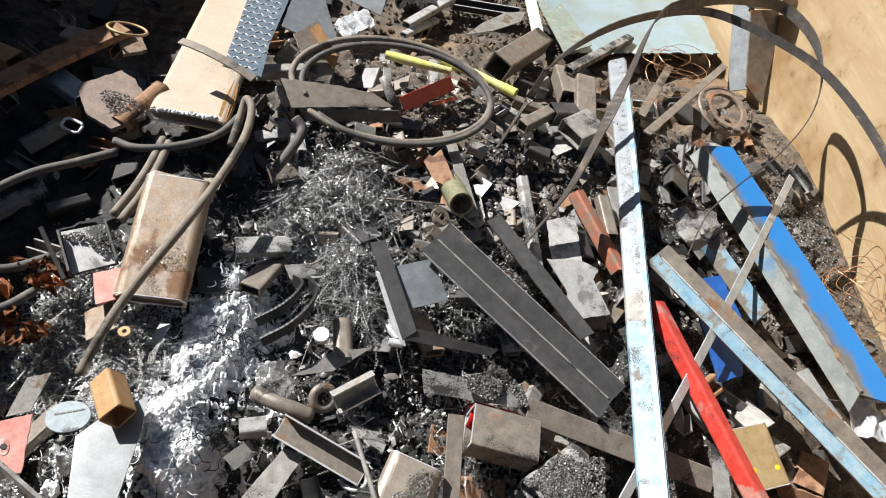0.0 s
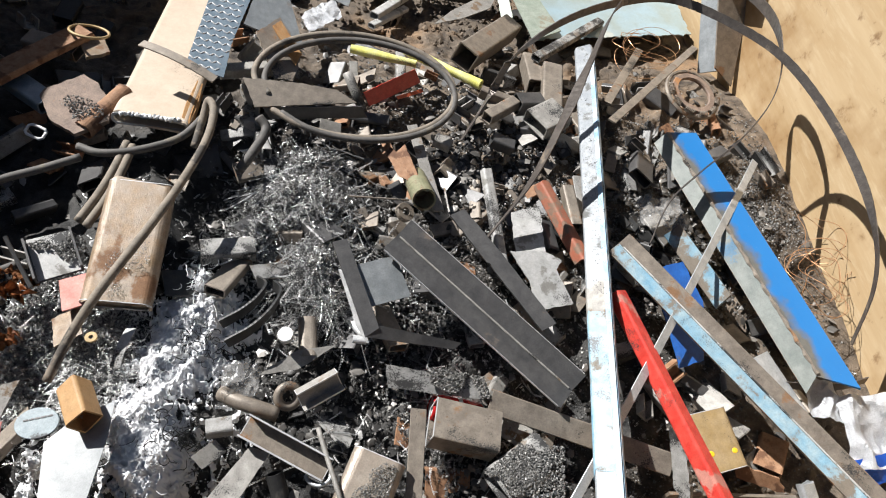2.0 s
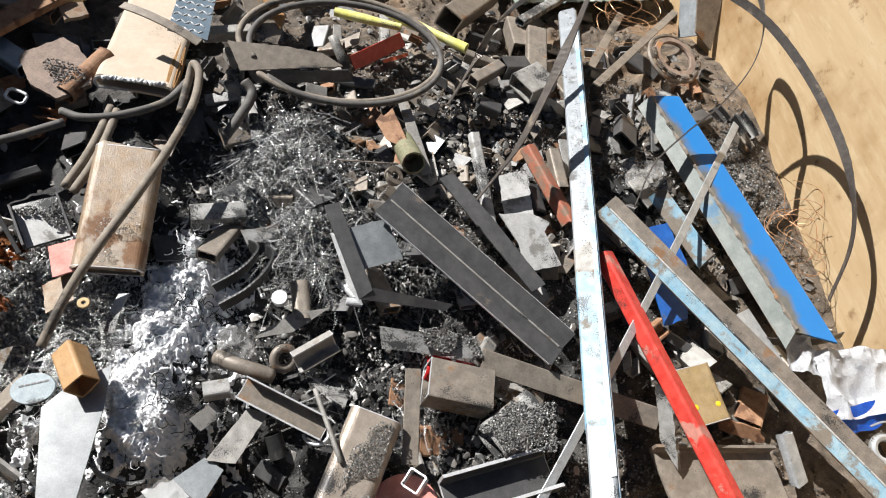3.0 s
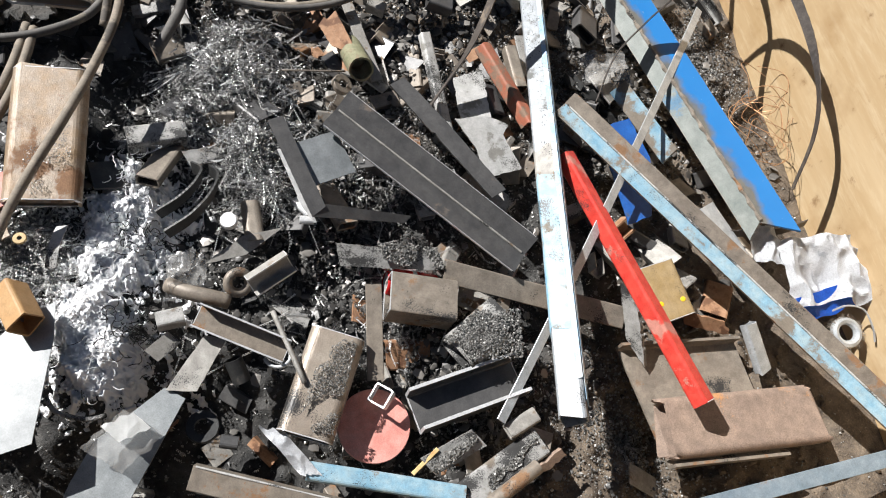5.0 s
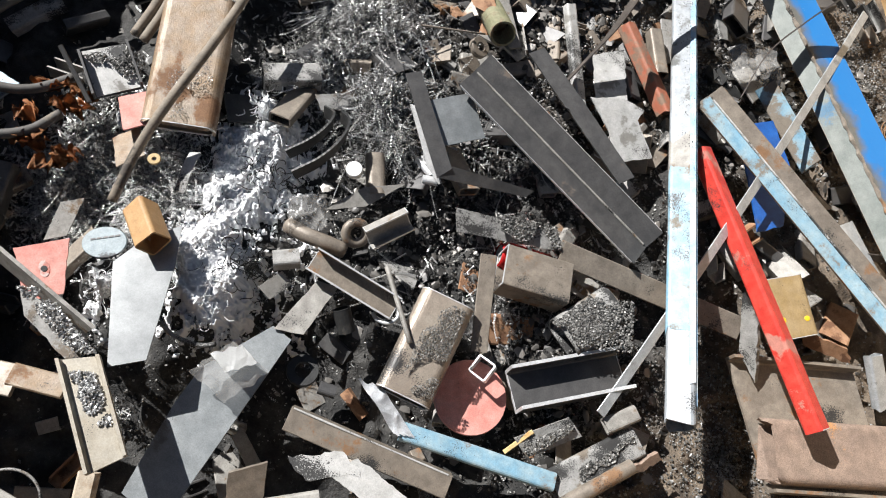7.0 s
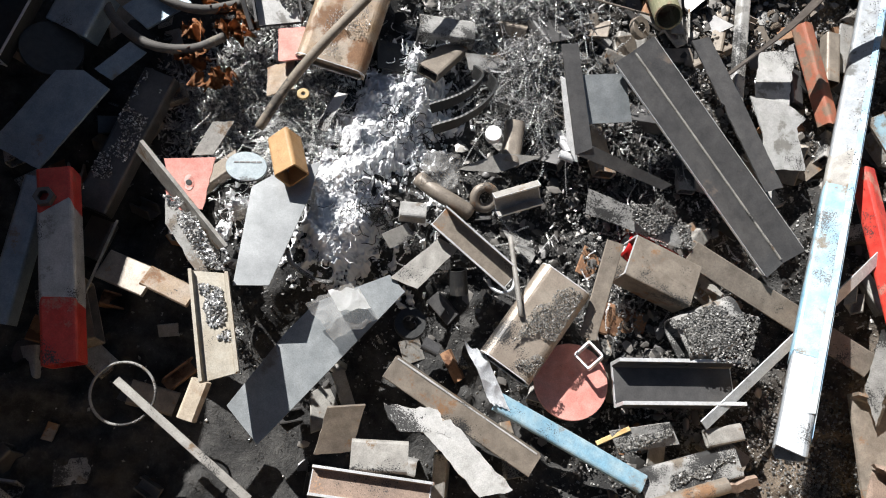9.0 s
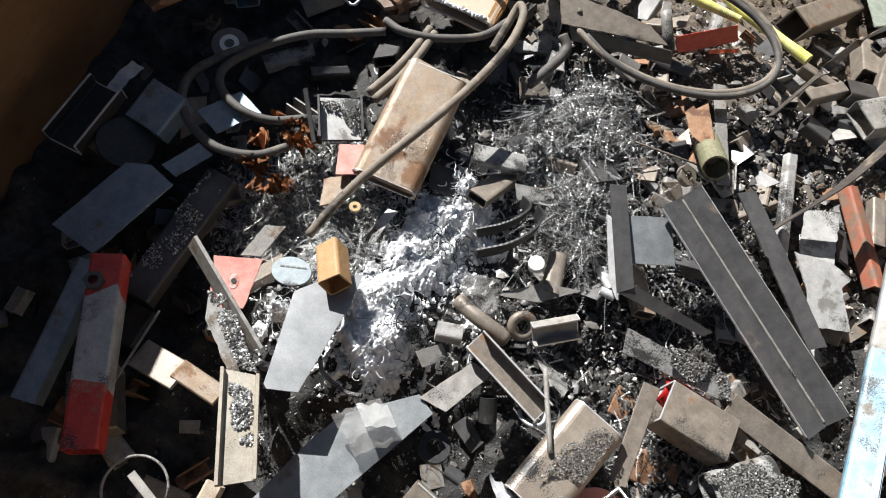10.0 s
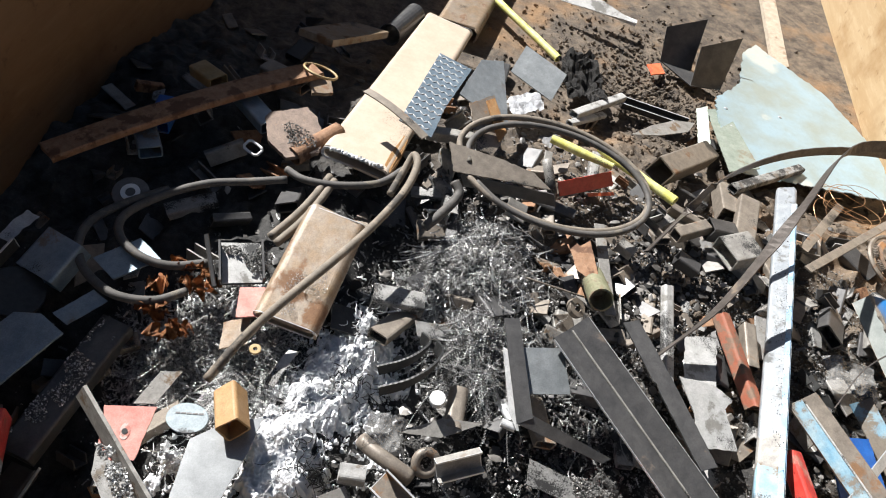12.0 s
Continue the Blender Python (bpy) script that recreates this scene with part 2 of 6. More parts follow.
def burnt_paint(name):
    """Blue paint scorched brown and grey along the weld at y = 0."""
    m, nt, p = mat_base(name)
    tc = nt.nodes.new("ShaderNodeTexCoord")
    v = tc.outputs["Object"]
    sep = nt.nodes.new("ShaderNodeSeparateXYZ")
    nt.links.new(v, sep.inputs[0])
    edge = node(nt, "ShaderNodeMath", op="MULTIPLY_ADD")
    nt.links.new(noise_at(nt, v, 14.0, 4.0, 0.55), edge.inputs[0])
    edge.inputs[1].default_value = -0.09
    nt.links.new(sep.outputs["Y"], edge.inputs[2])
    paint = blend(nt, noise_at(nt, v, 9.0), (0.011, 0.135, 0.38), (0.02, 0.18, 0.46))
    scratch = noise_at(nt, v, 85.0, 4.0, 0.7)
    paint = blend(nt, steps(nt, scratch, 0.69, 0.72), paint, (0.30, 0.33, 0.35))
    soot = blend(nt, noise_at(nt, v, 40.0, 5.0, 0.7), (0.05, 0.055, 0.06), (0.20, 0.19, 0.16))
    nt.links.new(blend(nt, steps(nt, edge.outputs[0], -0.034, -0.012), soot, paint), p.inputs["Base Color"])
    p.inputs["Roughness"].default_value = 0.38
    b = node(nt, "ShaderNodeBump", Strength=0.25, Distance=0.0006)
    nt.links.new(scratch, b.inputs["Height"])
    nt.links.new(b.outputs["Normal"], p.inputs["Normal"])
    return m


BLUE_BURNT = burnt_paint("weld_burnt_blue_paint")


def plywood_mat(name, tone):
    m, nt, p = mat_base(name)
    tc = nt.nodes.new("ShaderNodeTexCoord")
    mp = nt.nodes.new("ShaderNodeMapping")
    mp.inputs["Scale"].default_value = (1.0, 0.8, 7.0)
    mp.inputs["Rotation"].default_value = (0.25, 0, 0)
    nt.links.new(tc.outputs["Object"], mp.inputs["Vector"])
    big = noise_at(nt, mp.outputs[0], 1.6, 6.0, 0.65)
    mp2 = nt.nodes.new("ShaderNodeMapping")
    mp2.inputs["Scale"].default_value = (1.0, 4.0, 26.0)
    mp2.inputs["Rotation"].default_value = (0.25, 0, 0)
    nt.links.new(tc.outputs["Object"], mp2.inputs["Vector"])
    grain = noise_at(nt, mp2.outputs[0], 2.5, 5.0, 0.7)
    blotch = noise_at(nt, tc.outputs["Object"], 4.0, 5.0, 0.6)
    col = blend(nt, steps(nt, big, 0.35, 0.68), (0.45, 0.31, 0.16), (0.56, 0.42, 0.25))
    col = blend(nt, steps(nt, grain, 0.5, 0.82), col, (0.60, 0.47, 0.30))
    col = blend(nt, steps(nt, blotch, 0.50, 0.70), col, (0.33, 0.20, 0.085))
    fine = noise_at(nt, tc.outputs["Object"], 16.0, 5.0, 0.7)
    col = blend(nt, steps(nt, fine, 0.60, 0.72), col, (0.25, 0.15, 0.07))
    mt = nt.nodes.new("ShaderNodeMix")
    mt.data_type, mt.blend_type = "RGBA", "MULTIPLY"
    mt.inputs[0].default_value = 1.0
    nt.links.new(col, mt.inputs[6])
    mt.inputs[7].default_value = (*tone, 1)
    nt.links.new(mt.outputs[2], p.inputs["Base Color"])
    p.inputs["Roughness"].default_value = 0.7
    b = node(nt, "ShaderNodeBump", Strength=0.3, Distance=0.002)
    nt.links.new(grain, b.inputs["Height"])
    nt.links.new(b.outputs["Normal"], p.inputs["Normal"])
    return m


PLY = plywood_mat("weathered_plywood", (0.86, 0.85, 0.84))
# same plywood, with the west wall's shade multiplied into its tone
PLY_SHADED = plywood_mat("shaded_plywood", (0.30, 0.22, 0.17))


def dirt_mat():
    m, nt, p = mat_base("oily_dirt")
    tc = nt.nodes.new("ShaderNodeTexCoord")
    v = tc.outputs["Object"]
    big, mid, tiny = noise_at(nt, v, 3.0), noise_at(nt, v, 22.0, 6.0, 0.7), noise_at(nt, v, 240.0, 3.0, 0.7)
    sep = nt.nodes.new("ShaderNodeSeparateXYZ")
    nt.links.new(v, sep.inputs[0])
    brown = blend(nt, steps(nt, mid, 0.35, 0.7), (0.055, 0.042, 0.032), (0.26, 0.20, 0.142))
    rusty = blend(nt, steps(nt, big, 0.52, 0.66), brown, (0.34, 0.20, 0.095))
    black = blend(nt, steps(nt, mid, 0.4, 0.75), (0.012, 0.0115, 0.011), (0.105, 0.10, 0.093))
    add = node(nt, "ShaderNodeMath", op="MULTIPLY_ADD")
    nt.links.new(big, add.inputs[0])
    add.inputs[1].default_value = 0.8
    slant = node(nt, "ShaderNodeMath", op="MULTIPLY_ADD")
    nt.links.new(sep.outputs["X"], slant.inputs[0])
    slant.inputs[1].default_value = 0.5
    nt.links.new(sep.outputs["Y"], slant.inputs[2])
    nt.links.new(slant.outputs[0], add.inputs[2])
    col = blend(nt, steps(nt, add.outputs[0], 1.45, 1.9), black, brown)
    col = blend(nt, steps(nt, add.outputs[0], 2.3, 2.7), col, rusty)
    # bare floor patch by the plywood wall at the near end
    patch = node(nt, "ShaderNodeMath", op="MULTIPLY_ADD")
    nt.links.new(sep.outputs["Y"], patch.inputs[0])
    patch.inputs[1].default_value = -0.9
    nt.links.new(sep.outputs["X"], patch.inputs[2])
    col = blend(nt, steps(nt, patch.outputs[0], 0.28, 0.5), col, brown)
    spk = blend(nt, steps(nt, tiny, 0.55, 0.75), (0.8, 0.8, 0.8), (1.6, 1.6, 1.6))
    mulc = nt.nodes.new("ShaderNodeMix")
    mulc.data_type, mulc.blend_type = "RGBA", "MULTIPLY"
    mulc.inputs[0].default_value = 1.0
    nt.links.new(col, mulc.inputs[6])
    nt.links.new(spk, mulc.inputs[7])
    nt.links.new(mulc.outputs[2], p.inputs["Base Color"])
    p.inputs["Roughness"].default_value = 0.75
    b = node(nt, "ShaderNodeBump", Strength=0.7, Distance=0.006)
    s = node(nt, "ShaderNodeMath", op="ADD")
    nt.links.new(mid, s.inputs[0])
    nt.links.new(tiny, s.inputs[1])
    nt.links.new(s.outputs[0], b.inputs["Height"])
    nt.links.new(b.outputs["Normal"], p.inputs["Normal"])
    return m


DIRT = dirt_mat()

YARD = worn("bare_yard_earth", (0.20, 0.16, 0.12), (0.26, 0.21, 0.16), (0.15, 0.12, 0.09), 0.3, 0.85, 0.0, 0.0, 1.5, 0.4, 0.05)

# ---- building blocks ----
UP = Vector((0, 0, 1))


def axes(a, b, up=UP):
    """A pose at a, its x axis towards b and its z axis as near to up as can be; and the length."""
    a, b = Vector(a), Vector(b)
    x = (b - a).normalized()
    z = (Vector(up) - x * Vector(up).dot(x)).normalized()
    y = z.cross(x)
    m = Matrix((x, y, z)).transposed().to_4x4()
    m.translation = a
    return m, (b - a).length


def put(name, bm, mat, m=None, parent=None, smooth=False):
    bmesh.ops.recalc_face_normals(bm, faces=bm.faces)
    me = bpy.data.meshes.new(name)
    bm.to_mesh(me)
    bm.free()
    for one in (mat if isinstance(mat, (list, tuple)) else [mat]):
        me.materials.append(one)
    if smooth:
        me.shade_smooth()
    ob = new(name, me)
    if parent is not None:
        ob.parent = parent
    if m is not None:
        ob.matrix_basis = m
    return ob


def part(name, bm, mat, parent, label="", m=None, smooth=False):
    ob = put(name, bm, mat, m, parent, smooth)
    return tagged(ob, label) if label else ob


def rr(w, h, r, seg=3):
    """A rounded rectangle about the middle."""
    r = min(r, w * 0.49, h * 0.49)
    pts = []
    for cx, cy, a0 in ((w / 2 - r, h / 2 - r, 0), (-w / 2 + r, h / 2 - r, 90), (-w / 2 + r, -h / 2 + r, 180), (w / 2 - r, -h / 2 + r, 270)):
        for i in range(seg + 1):
            a = radians(a0 + 90 * i / seg)
            pts.append((cx + r * math.cos(a), cy + r * math.sin(a)))
    return pts


def ring(r, n=20):
    return [(r * math.cos(2 * math.pi * i / n), r * math.sin(2 * math.pi * i / n)) for i in range(n)]


def ell(w, h, t):
    """An angle section with its outer corner at the origin and legs towards +y and -z."""
    b = t * 0.4
    return [(b * 0.3, -b * 0.3), (b, 0), (w - b, 0), (w, -b), (w, -t + b), (w - b, -t), (t * 1.6, -t), (t, -t * 1.6), (t, -h + b), (t - b, -h), (b, -h), (0, -h + b), (0, -b)]


def chan(w, h, t):
    """A channel, its web down on z = 0 and its flanges up."""
    return [(-w / 2, 0.3 * t), (-w / 2 + 0.3 * t, 0), (w / 2 - 0.3 * t, 0), (w / 2, 0.3 * t), (w / 2, h), (w / 2 - t, h), (w / 2 - t, t * 1.5), (w / 2 - t * 1.5, t), (-w / 2 + t * 1.5, t), (-w / 2 + t, t * 1.5), (-w / 2 + t, h), (-w / 2, h)]


def swept(outer, length, inner=None, n=8, ragged=0.0, bow=0.0, dent=0.0, seed=0.0, skew=(0.0, 0.0)):
    """A section drawn along x, hollow where an inner outline is given, with torn ends, a bow and dents."""
    bm = bmesh.new()

    def rows(loop):
        out = []
        for i in range(n + 1):
            u = i / n
            row = []
            for y, z in loop:
                x = u * length
                if i == 0:
                    x += ragged * (noise.noise((y * 90 + seed, z * 90, 1.3)) - 0.2) + skew[0] * y
                if i == n:
                    x += ragged * (noise.noise((y * 90 + seed, z * 90, 7.7)) + 0.2) + skew[1] * y
                k = dent * noise.noise((x * 9 + seed, y * 14, z * 14))
                row.append(bm.verts.new((x, y * (1 + k), z * (1 + k * 0.6) + bow * 4 * u * (1 - u))))
            out.append(row)
        return out

    def skin(r):
        for i in range(n):
            for j in range(len(r[0])):
                k = (j + 1) % len(r[0])
                bm.faces.new((r[i][j], r[i][k], r[i + 1][k], r[i + 1][j]))
    o = rows(outer)
    skin(o)
    if inner:
        q = rows(inner)
        skin(q)
        for e in (0, n):
            for j in range(len(outer)):
                k = (j + 1) % len(outer)
                bm.faces.new((o[e][j], o[e][k], q[e][k], q[e][j]))
    else:
        bm.faces.new(o[0])
        bm.faces.new(o[n])
    return bm


def note(ob, label, category, group=""):
    return tagged(ob, label, category, group)


def cut_edges(ob, outer, inner, length, at=(0, 1)):
    """Bright sawn faces on the ends of a bar."""
    for e in at:
        big = [(y * 1.006, z * 1.006) for y, z in outer]
        small = [(y * 0.994, z * 0.994) for y, z in inner] if inner else None
        part("cut_edge", swept(big, 0.0016, small, n=1), BRIGHT, ob, "bright sawn edge", m=pose(length - 0.001 if e else -0.0006, 0, 0))


def tube(name, a, b, w, h, mat, label, category="steel tube", t=0.003, r=0.006, up=UP, cut=(), **k):
    """A hollow rectangular tube whose top face middle runs from a to b."""
    m, length = axes(a, b, up)
    k.setdefault("seed", length * 37)
    g = 6 if r >= 0.011 else 3
    bm = swept(rr(w, h, r, g), length, rr(w - 2 * t, h - 2 * t, max(r - t, 0.001), g), **k)
    ob = note(put(name, bm, mat, m @ pose(0, 0, -h / 2)), label, category)
    cut_edges(ob, rr(w, h, r, g), rr(w - 2 * t, h - 2 * t, max(r - t, 0.001), g), length, cut)
    return ob


def pipe(name, a, b, r, mat, label, category="pipe", t=0.003, **k):
    m, length = axes(a, b)
    bm = swept(ring(r, 24), length, ring(r - t, 24), **k)
    return note(put(name, bm, mat, m, smooth=False), label, category)


def rod(name, a, b, r, mat, label, category="rod", **k):
    m, length = axes(a, b)
    return note(put(name, swept(ring(r, 10), length, None, **k), mat, m, smooth=True), label, category)


def angle(name, a, b, w, h, mat, label, category="angle iron", t=0.004, up=UP, **k):
    """An angle iron whose outer corner runs from a to b."""
    m, length = axes(a, b, up)
    return note(put(name, swept(ell(w, h, t), length, None, seed=length * 31, **k), mat, m), label, category)


def channel(name, a, b, w, h, mat, label, category="steel channel", t=0.004, up=UP, cut=(0, 1), edge=True, **k):
    m, length = axes(a, b, up)
    ob = note(put(name, swept(chan(w, h, t), length, None, seed=length * 29, **k), mat, m), label, category)
    cut_edges(ob, chan(w, h, t), None, length, cut)
    for s in (-1, 1) if edge else ():
        part("flange_edge", swept(rr(t * 1.05, 0.0012, 0.0003, 1), length * 0.99, None, n=1), BRIGHT, ob, "bright flange edge", m=pose(length * 0.005, s * (w - t) / 2, h + 0.0003))
    return ob


def vee(name, a, b, left, right, label, category="angle iron", t=0.005, n=10, ragged=0.003, cut=(0, 1), skew=(0.0, 0.0), crease=None):
    """An angle whose corner runs from a to b; left and right are (width, degrees below level, material, name) of the two legs."""
    m, length = axes(a, b)
    ob = new(name)
    ob.matrix_world = m
    note(ob, label, category)
    for sgn, (w, deg, mat, lab) in ((1, left), (-1, right)):
        bm = swept([(0, 0), (w, 0), (w, -t), (0, -t)], length, None, n=n, ragged=ragged, seed=length * 17 + sgn, skew=skew)
        leg = part("leg", bm, mat, ob, lab, m=Matrix.Rotation(radians(-deg), 4, "X") if sgn > 0 else Matrix.Rotation(radians(deg), 4, "X") @ Matrix.Diagonal((1, -1, 1, 1)))
        part("rim", swept(rr(0.0012, t * 0.95, 0.0003, 1), length * 0.985, None, n=2), OLD_STEEL if mat != MILL else BRIGHT, leg, "bare rolled edge", m=pose(length * 0.006, w + 0.0003, -t / 2))
    # thin pale rod drawn in for the highlight on the corner
    if crease:
        part("crease", swept(ring(0.0022, 8), length * 0.97, None, n=6), crease, ob, "highlight along the corner, drawn as a pale line", m=pose(length * 0.012, 0, 0.0012))
    return ob


def flat(name, a, b, w, t, mat, label, category="flat bar", up=UP, **k):
    m, length = axes(a, b, up)
    return note(put(name, swept(rr(w, t, min(t, w) * 0.2, 1), length, None, seed=length * 23, **k), mat, m), label, category)


def plate(name, a, b, c, t, mat, label, category="steel plate", outline=((0, 0), (1, 0), (1, 1), (0, 1)), ragged=0.002, hole=None, up=None):
    """A cut plate: u runs from corner a to b, v from a to c; its edges are torn by the amount ragged."""
    a, b, c = Vector(a), Vector(b), Vector(c)
    z = (b - a).cross(c - a)
    if z.z < 0:
        z = -z
    m, length = axes(a, b, z)
    v = m.inverted() @ c
    rim = []
    n = len(outline)
    for i in range(n):
        p, q = outline[i], outline[(i + 1) % n]
        p = Vector((p[0] * length + p[1] * v.x, p[1] * v.y))
        q = Vector((q[0] * length + q[1] * v.x, q[1] * v.y))
        k = max(1, int((q - p).length / 0.007)) if ragged else 1
        for j in range(k):
            s = p.lerp(q, j / k)
            w = ragged * (noise.noise((s.x * 60 + a.x * 9, s.y * 60, a.y * 7)) + 0.5 * noise.noise((s.x * 200, s.y * 200, a.x)))
            d = (q - p).normalized()
            rim.append((s.x - d.y * w, s.y + d.x * w))
    bm = bmesh.new()
    lo = [bm.verts.new((x, y, -t)) for x, y in rim]
    hi = [bm.verts.new((x, y, 0)) for x, y in rim]
    k = len(rim)
    for i in range(k):
        bm.faces.new((lo[i], lo[(i + 1) % k], hi[(i + 1) % k], hi[i]))
    bm.faces.new(hi)
    bm.faces.new(lo)
    return note(put(name, bm, mat, m), label, category)


def cut_plate(name, corners, t, mat, label, category="steel plate", ragged=0.0):
    """A plate through three or more corners that lie about in one plane."""
    c = [Vector(q) for q in corners]
    n = len(c)
    mid = sum(c, Vector()) / n
    z = sum(((c[i] - mid).cross(c[(i + 1) % n] - mid) for i in range(n)), Vector())
    if z.z < 0:
        z = -z
    m, length = axes(c[0], c[1], z)
    inv = m.inverted()
    flat_ = [(inv @ q).to_2d() for q in c]
    far = max(abs(q.y) for q in flat_) or 1.0
    third = m @ Vector((0, far, 0))
    return plate(name, c[0], c[1], third, t, mat, label, category, [(q.x / length, q.y / far) for q in flat_], ragged)


def smooth_path(pts, per=8):
    """A soft curve through the points."""
    p = [Vector(q) for q in pts]
    p = [p[0] * 2 - p[1]] + p + [p[-1] * 2 - p[-2]]
    out = []
    for i in range(1, len(p) - 2):
        for j in range(per):
            t = j / per
            a, b, c, d = p[i - 1:i + 3]
            out.append(0.5 * ((2 * b) + (c - a) * t + (2 * a - 5 * b + 4 * c - d) * t * t + (3 * b - a - 3 * c + d) * t ** 3))
    out.append(p[-2])
    return out


def along(path, section, close=True):
    """A section carried along a curve; section(i, u) gives (side, up) pairs."""
    bm = bmesh.new()
    rows = []
    side = None
    for i, p in enumerate(path):
        d = (path[min(i + 1, len(path) - 1)] - path[max(i - 1, 0)]).normalized()
        if side is None:
            side = d.cross(UP).normalized()
        side = (side - d * side.dot(d)).normalized()
        up = side.cross(d)
        rows.append([bm.verts.new(p + side * s + up * u) for s, u in section(i, i / (len(path) - 1))])
    for i in range(len(rows) - 1):
        k = len(rows[i])
        for j in range(k):
            bm.faces.new((rows[i][j], rows[i][(j + 1) % k], rows[i + 1][(j + 1) % k], rows[i + 1][j]))
    bm.faces.new(rows[0])
    bm.faces.new(rows[-1])
    return bm


def hose(name, pts, r, mat, label, category="hose", taper=0.0, per=8):
    path = smooth_path(pts, per)
    bm = along(path, lambda i, u: ring(r * (1 - taper * max(0, u - 0.8) * 5), 12))
    return note(put(name, bm, mat, smooth=True), label, category)


def band(name, pts, w, mat, label, faces, t=0.0012, category="saw blade"):
    """A springy steel band; faces gives at each point the direction across its width."""
    path, across = smooth_path(pts, 10), smooth_path(faces, 10)
    bm = bmesh.new()
    rows = []
    for i, p in enumerate(path):
        d = (path[min(i + 1, len(path) - 1)] - path[max(i - 1, 0)]).normalized()
        s = (across[i] - d * across[i].dot(d)).normalized()
        n = d.cross(s)
        tooth = 0.0007 if i % 2 else 0.0
        rows.append([bm.verts.new(p + s * x + n * y) for x, y in ((-w / 2, -t), (w / 2 + tooth, -t), (w / 2 + tooth, t), (-w / 2, t))])
    for i in range(len(rows) - 1):
        for j in range(4):
            bm.faces.new((rows[i][j], rows[i][(j + 1) % 4], rows[i + 1][(j + 1) % 4], rows[i + 1][j]))
    bm.faces.new(rows[0])
    bm.faces.new(rows[-1])
    return note(put(name, bm, mat), label, category)


def crumple(name, a, b, c, mat, label, category, amp=0.02, n=26, seed=0.0, freq=16.0):
    """A crushed film or rag: a folded sheet over the corner a and its sides b and c."""
    a, b, c = Vector(a), Vector(b), Vector(c)
    bm = bmesh.new()
    grid = []
    for i in range(n + 1):
        row = []
        for j in range(n + 1):
            u, v = i / n, j / n
            e = 0.12 * noise.noise((u * 3 + seed, v * 3, 5))
            p = a + (b - a) * (u + e * (0.5 - abs(v - 0.5))) + (c - a) * (v + 0.16 * noise.noise((u * 4, v * 4 + seed, 9)))
            h = 1 - 2 * abs(noise.noise((p.x * freq + seed, p.y * freq, seed)))
            h2 = 1 - 2 * abs(noise.noise((p.x * freq * 2.7, p.y * freq * 2.7 + seed, 3)))
            row.append(bm.verts.new(p + UP * amp * (h + 0.4 * h2)))
        grid.append(row)
    for i in range(n):
        for j in range(n):
            bm.faces.new((grid[i][j], grid[i + 1][j], grid[i + 1][j + 1], grid[i][j + 1]))
    bmesh.ops.solidify(bm, geom=bm.faces[:], thickness=0.0015)
    return note(put(name, bm, mat), label, category)


def disc(name, c, r, t, mat, label, category, hole=0.0, tilt=(0, 0), n=40, smooth=False):
    bm = bmesh.new()
    loops = [(r - 0.001, 0), (r, -0.001), (r, -t), (max(hole, 0.0005), -t), (max(hole, 0.0005), 0)]
    rows = [[bm.verts.new((q * math.cos(2 * math.pi * i / n), q * math.sin(2 * math.pi * i / n), z)) for i in range(n)] for q, z in loops]
    for k in range(5):
        p, q = rows[k], rows[(k + 1) % 5]
        for i in range(n):
            bm.faces.new((p[i], p[(i + 1) % n], q[(i + 1) % n], q[i]))
    return note(put(name, bm, mat, pose(*c, *tilt, 0)), label, category)


def torus(R, r, n=40, k=12, arc=1.0):
    bm = bmesh.new()
    full = arc >= 1.0
    rows = []
    for i in range(n if full else n + 1):
        a = 2 * math.pi * arc * i / n
        rows.append([bm.verts.new(((R + r * math.cos(q)) * math.cos(a), (R + r * math.cos(q)) * math.sin(a), r * math.sin(q))) for q in (2 * math.pi * j / k for j in range(k))])
    for i in range(n):
        p, q = rows[i], rows[(i + 1) % len(rows)]
        for j in range(k):
            bm.faces.new((p[j], p[(j + 1) % k], q[(j + 1) % k], q[j]))
    if not full:
        bm.faces.new(rows[0])
        bm.faces.new(rows[-1])
    return bm


# ---- the container ----
X0, X1, Y0, Y1, FLOOR = -0.93, 1.38, -0.45, 4.2, -0.12


def lie(x, y):
    """The mean height of the heap."""
    if y < 1.3:
        return 0.073 * y
    k = min(1, (y - 1.3) / 0.8)
    k = k * k * (3 - 2 * k)
    return 0.095 * (1 - k) - 0.08 * k


MOUNDS = ((0.42, 0.70, 0.22, 0.05), (-0.25, 0.85, 0.16, 0.05), (0.05, 0.95, 0.20, 0.04), (-0.22, 0.50, 0.16, 0.05), (0.60, 1.20, 0.25, 0.03),
          (-0.05, 1.45, 0.25, 0.04), (1.0, 1.1, 0.2, 0.02), (0.95, 0.15, 0.28, -0.05), (0.25, 0.08, 0.2, -0.02), (-0.3, 0.1, 0.25, -0.06), (-0.1, 0.3, 0.14, -0.05), (-0.6, 0.4, 0.25, -0.05), (0.33, 0.62, 0.1, -0.05), (0.62, 0.55, 0.14, -0.06), (-0.1, 1.1, 0.12, -0.06), (0.12, 0.98, 0.13, 0.05), (0.14, 0.82, 0.08, 0.04), (-0.180, 0.40, 0.075, 0.088), (-0.03, 0.33, 0.10, -0.06), (0.0, 0.18, 0.28, -0.045), (-0.10, 0.99, 0.07, -0.07))


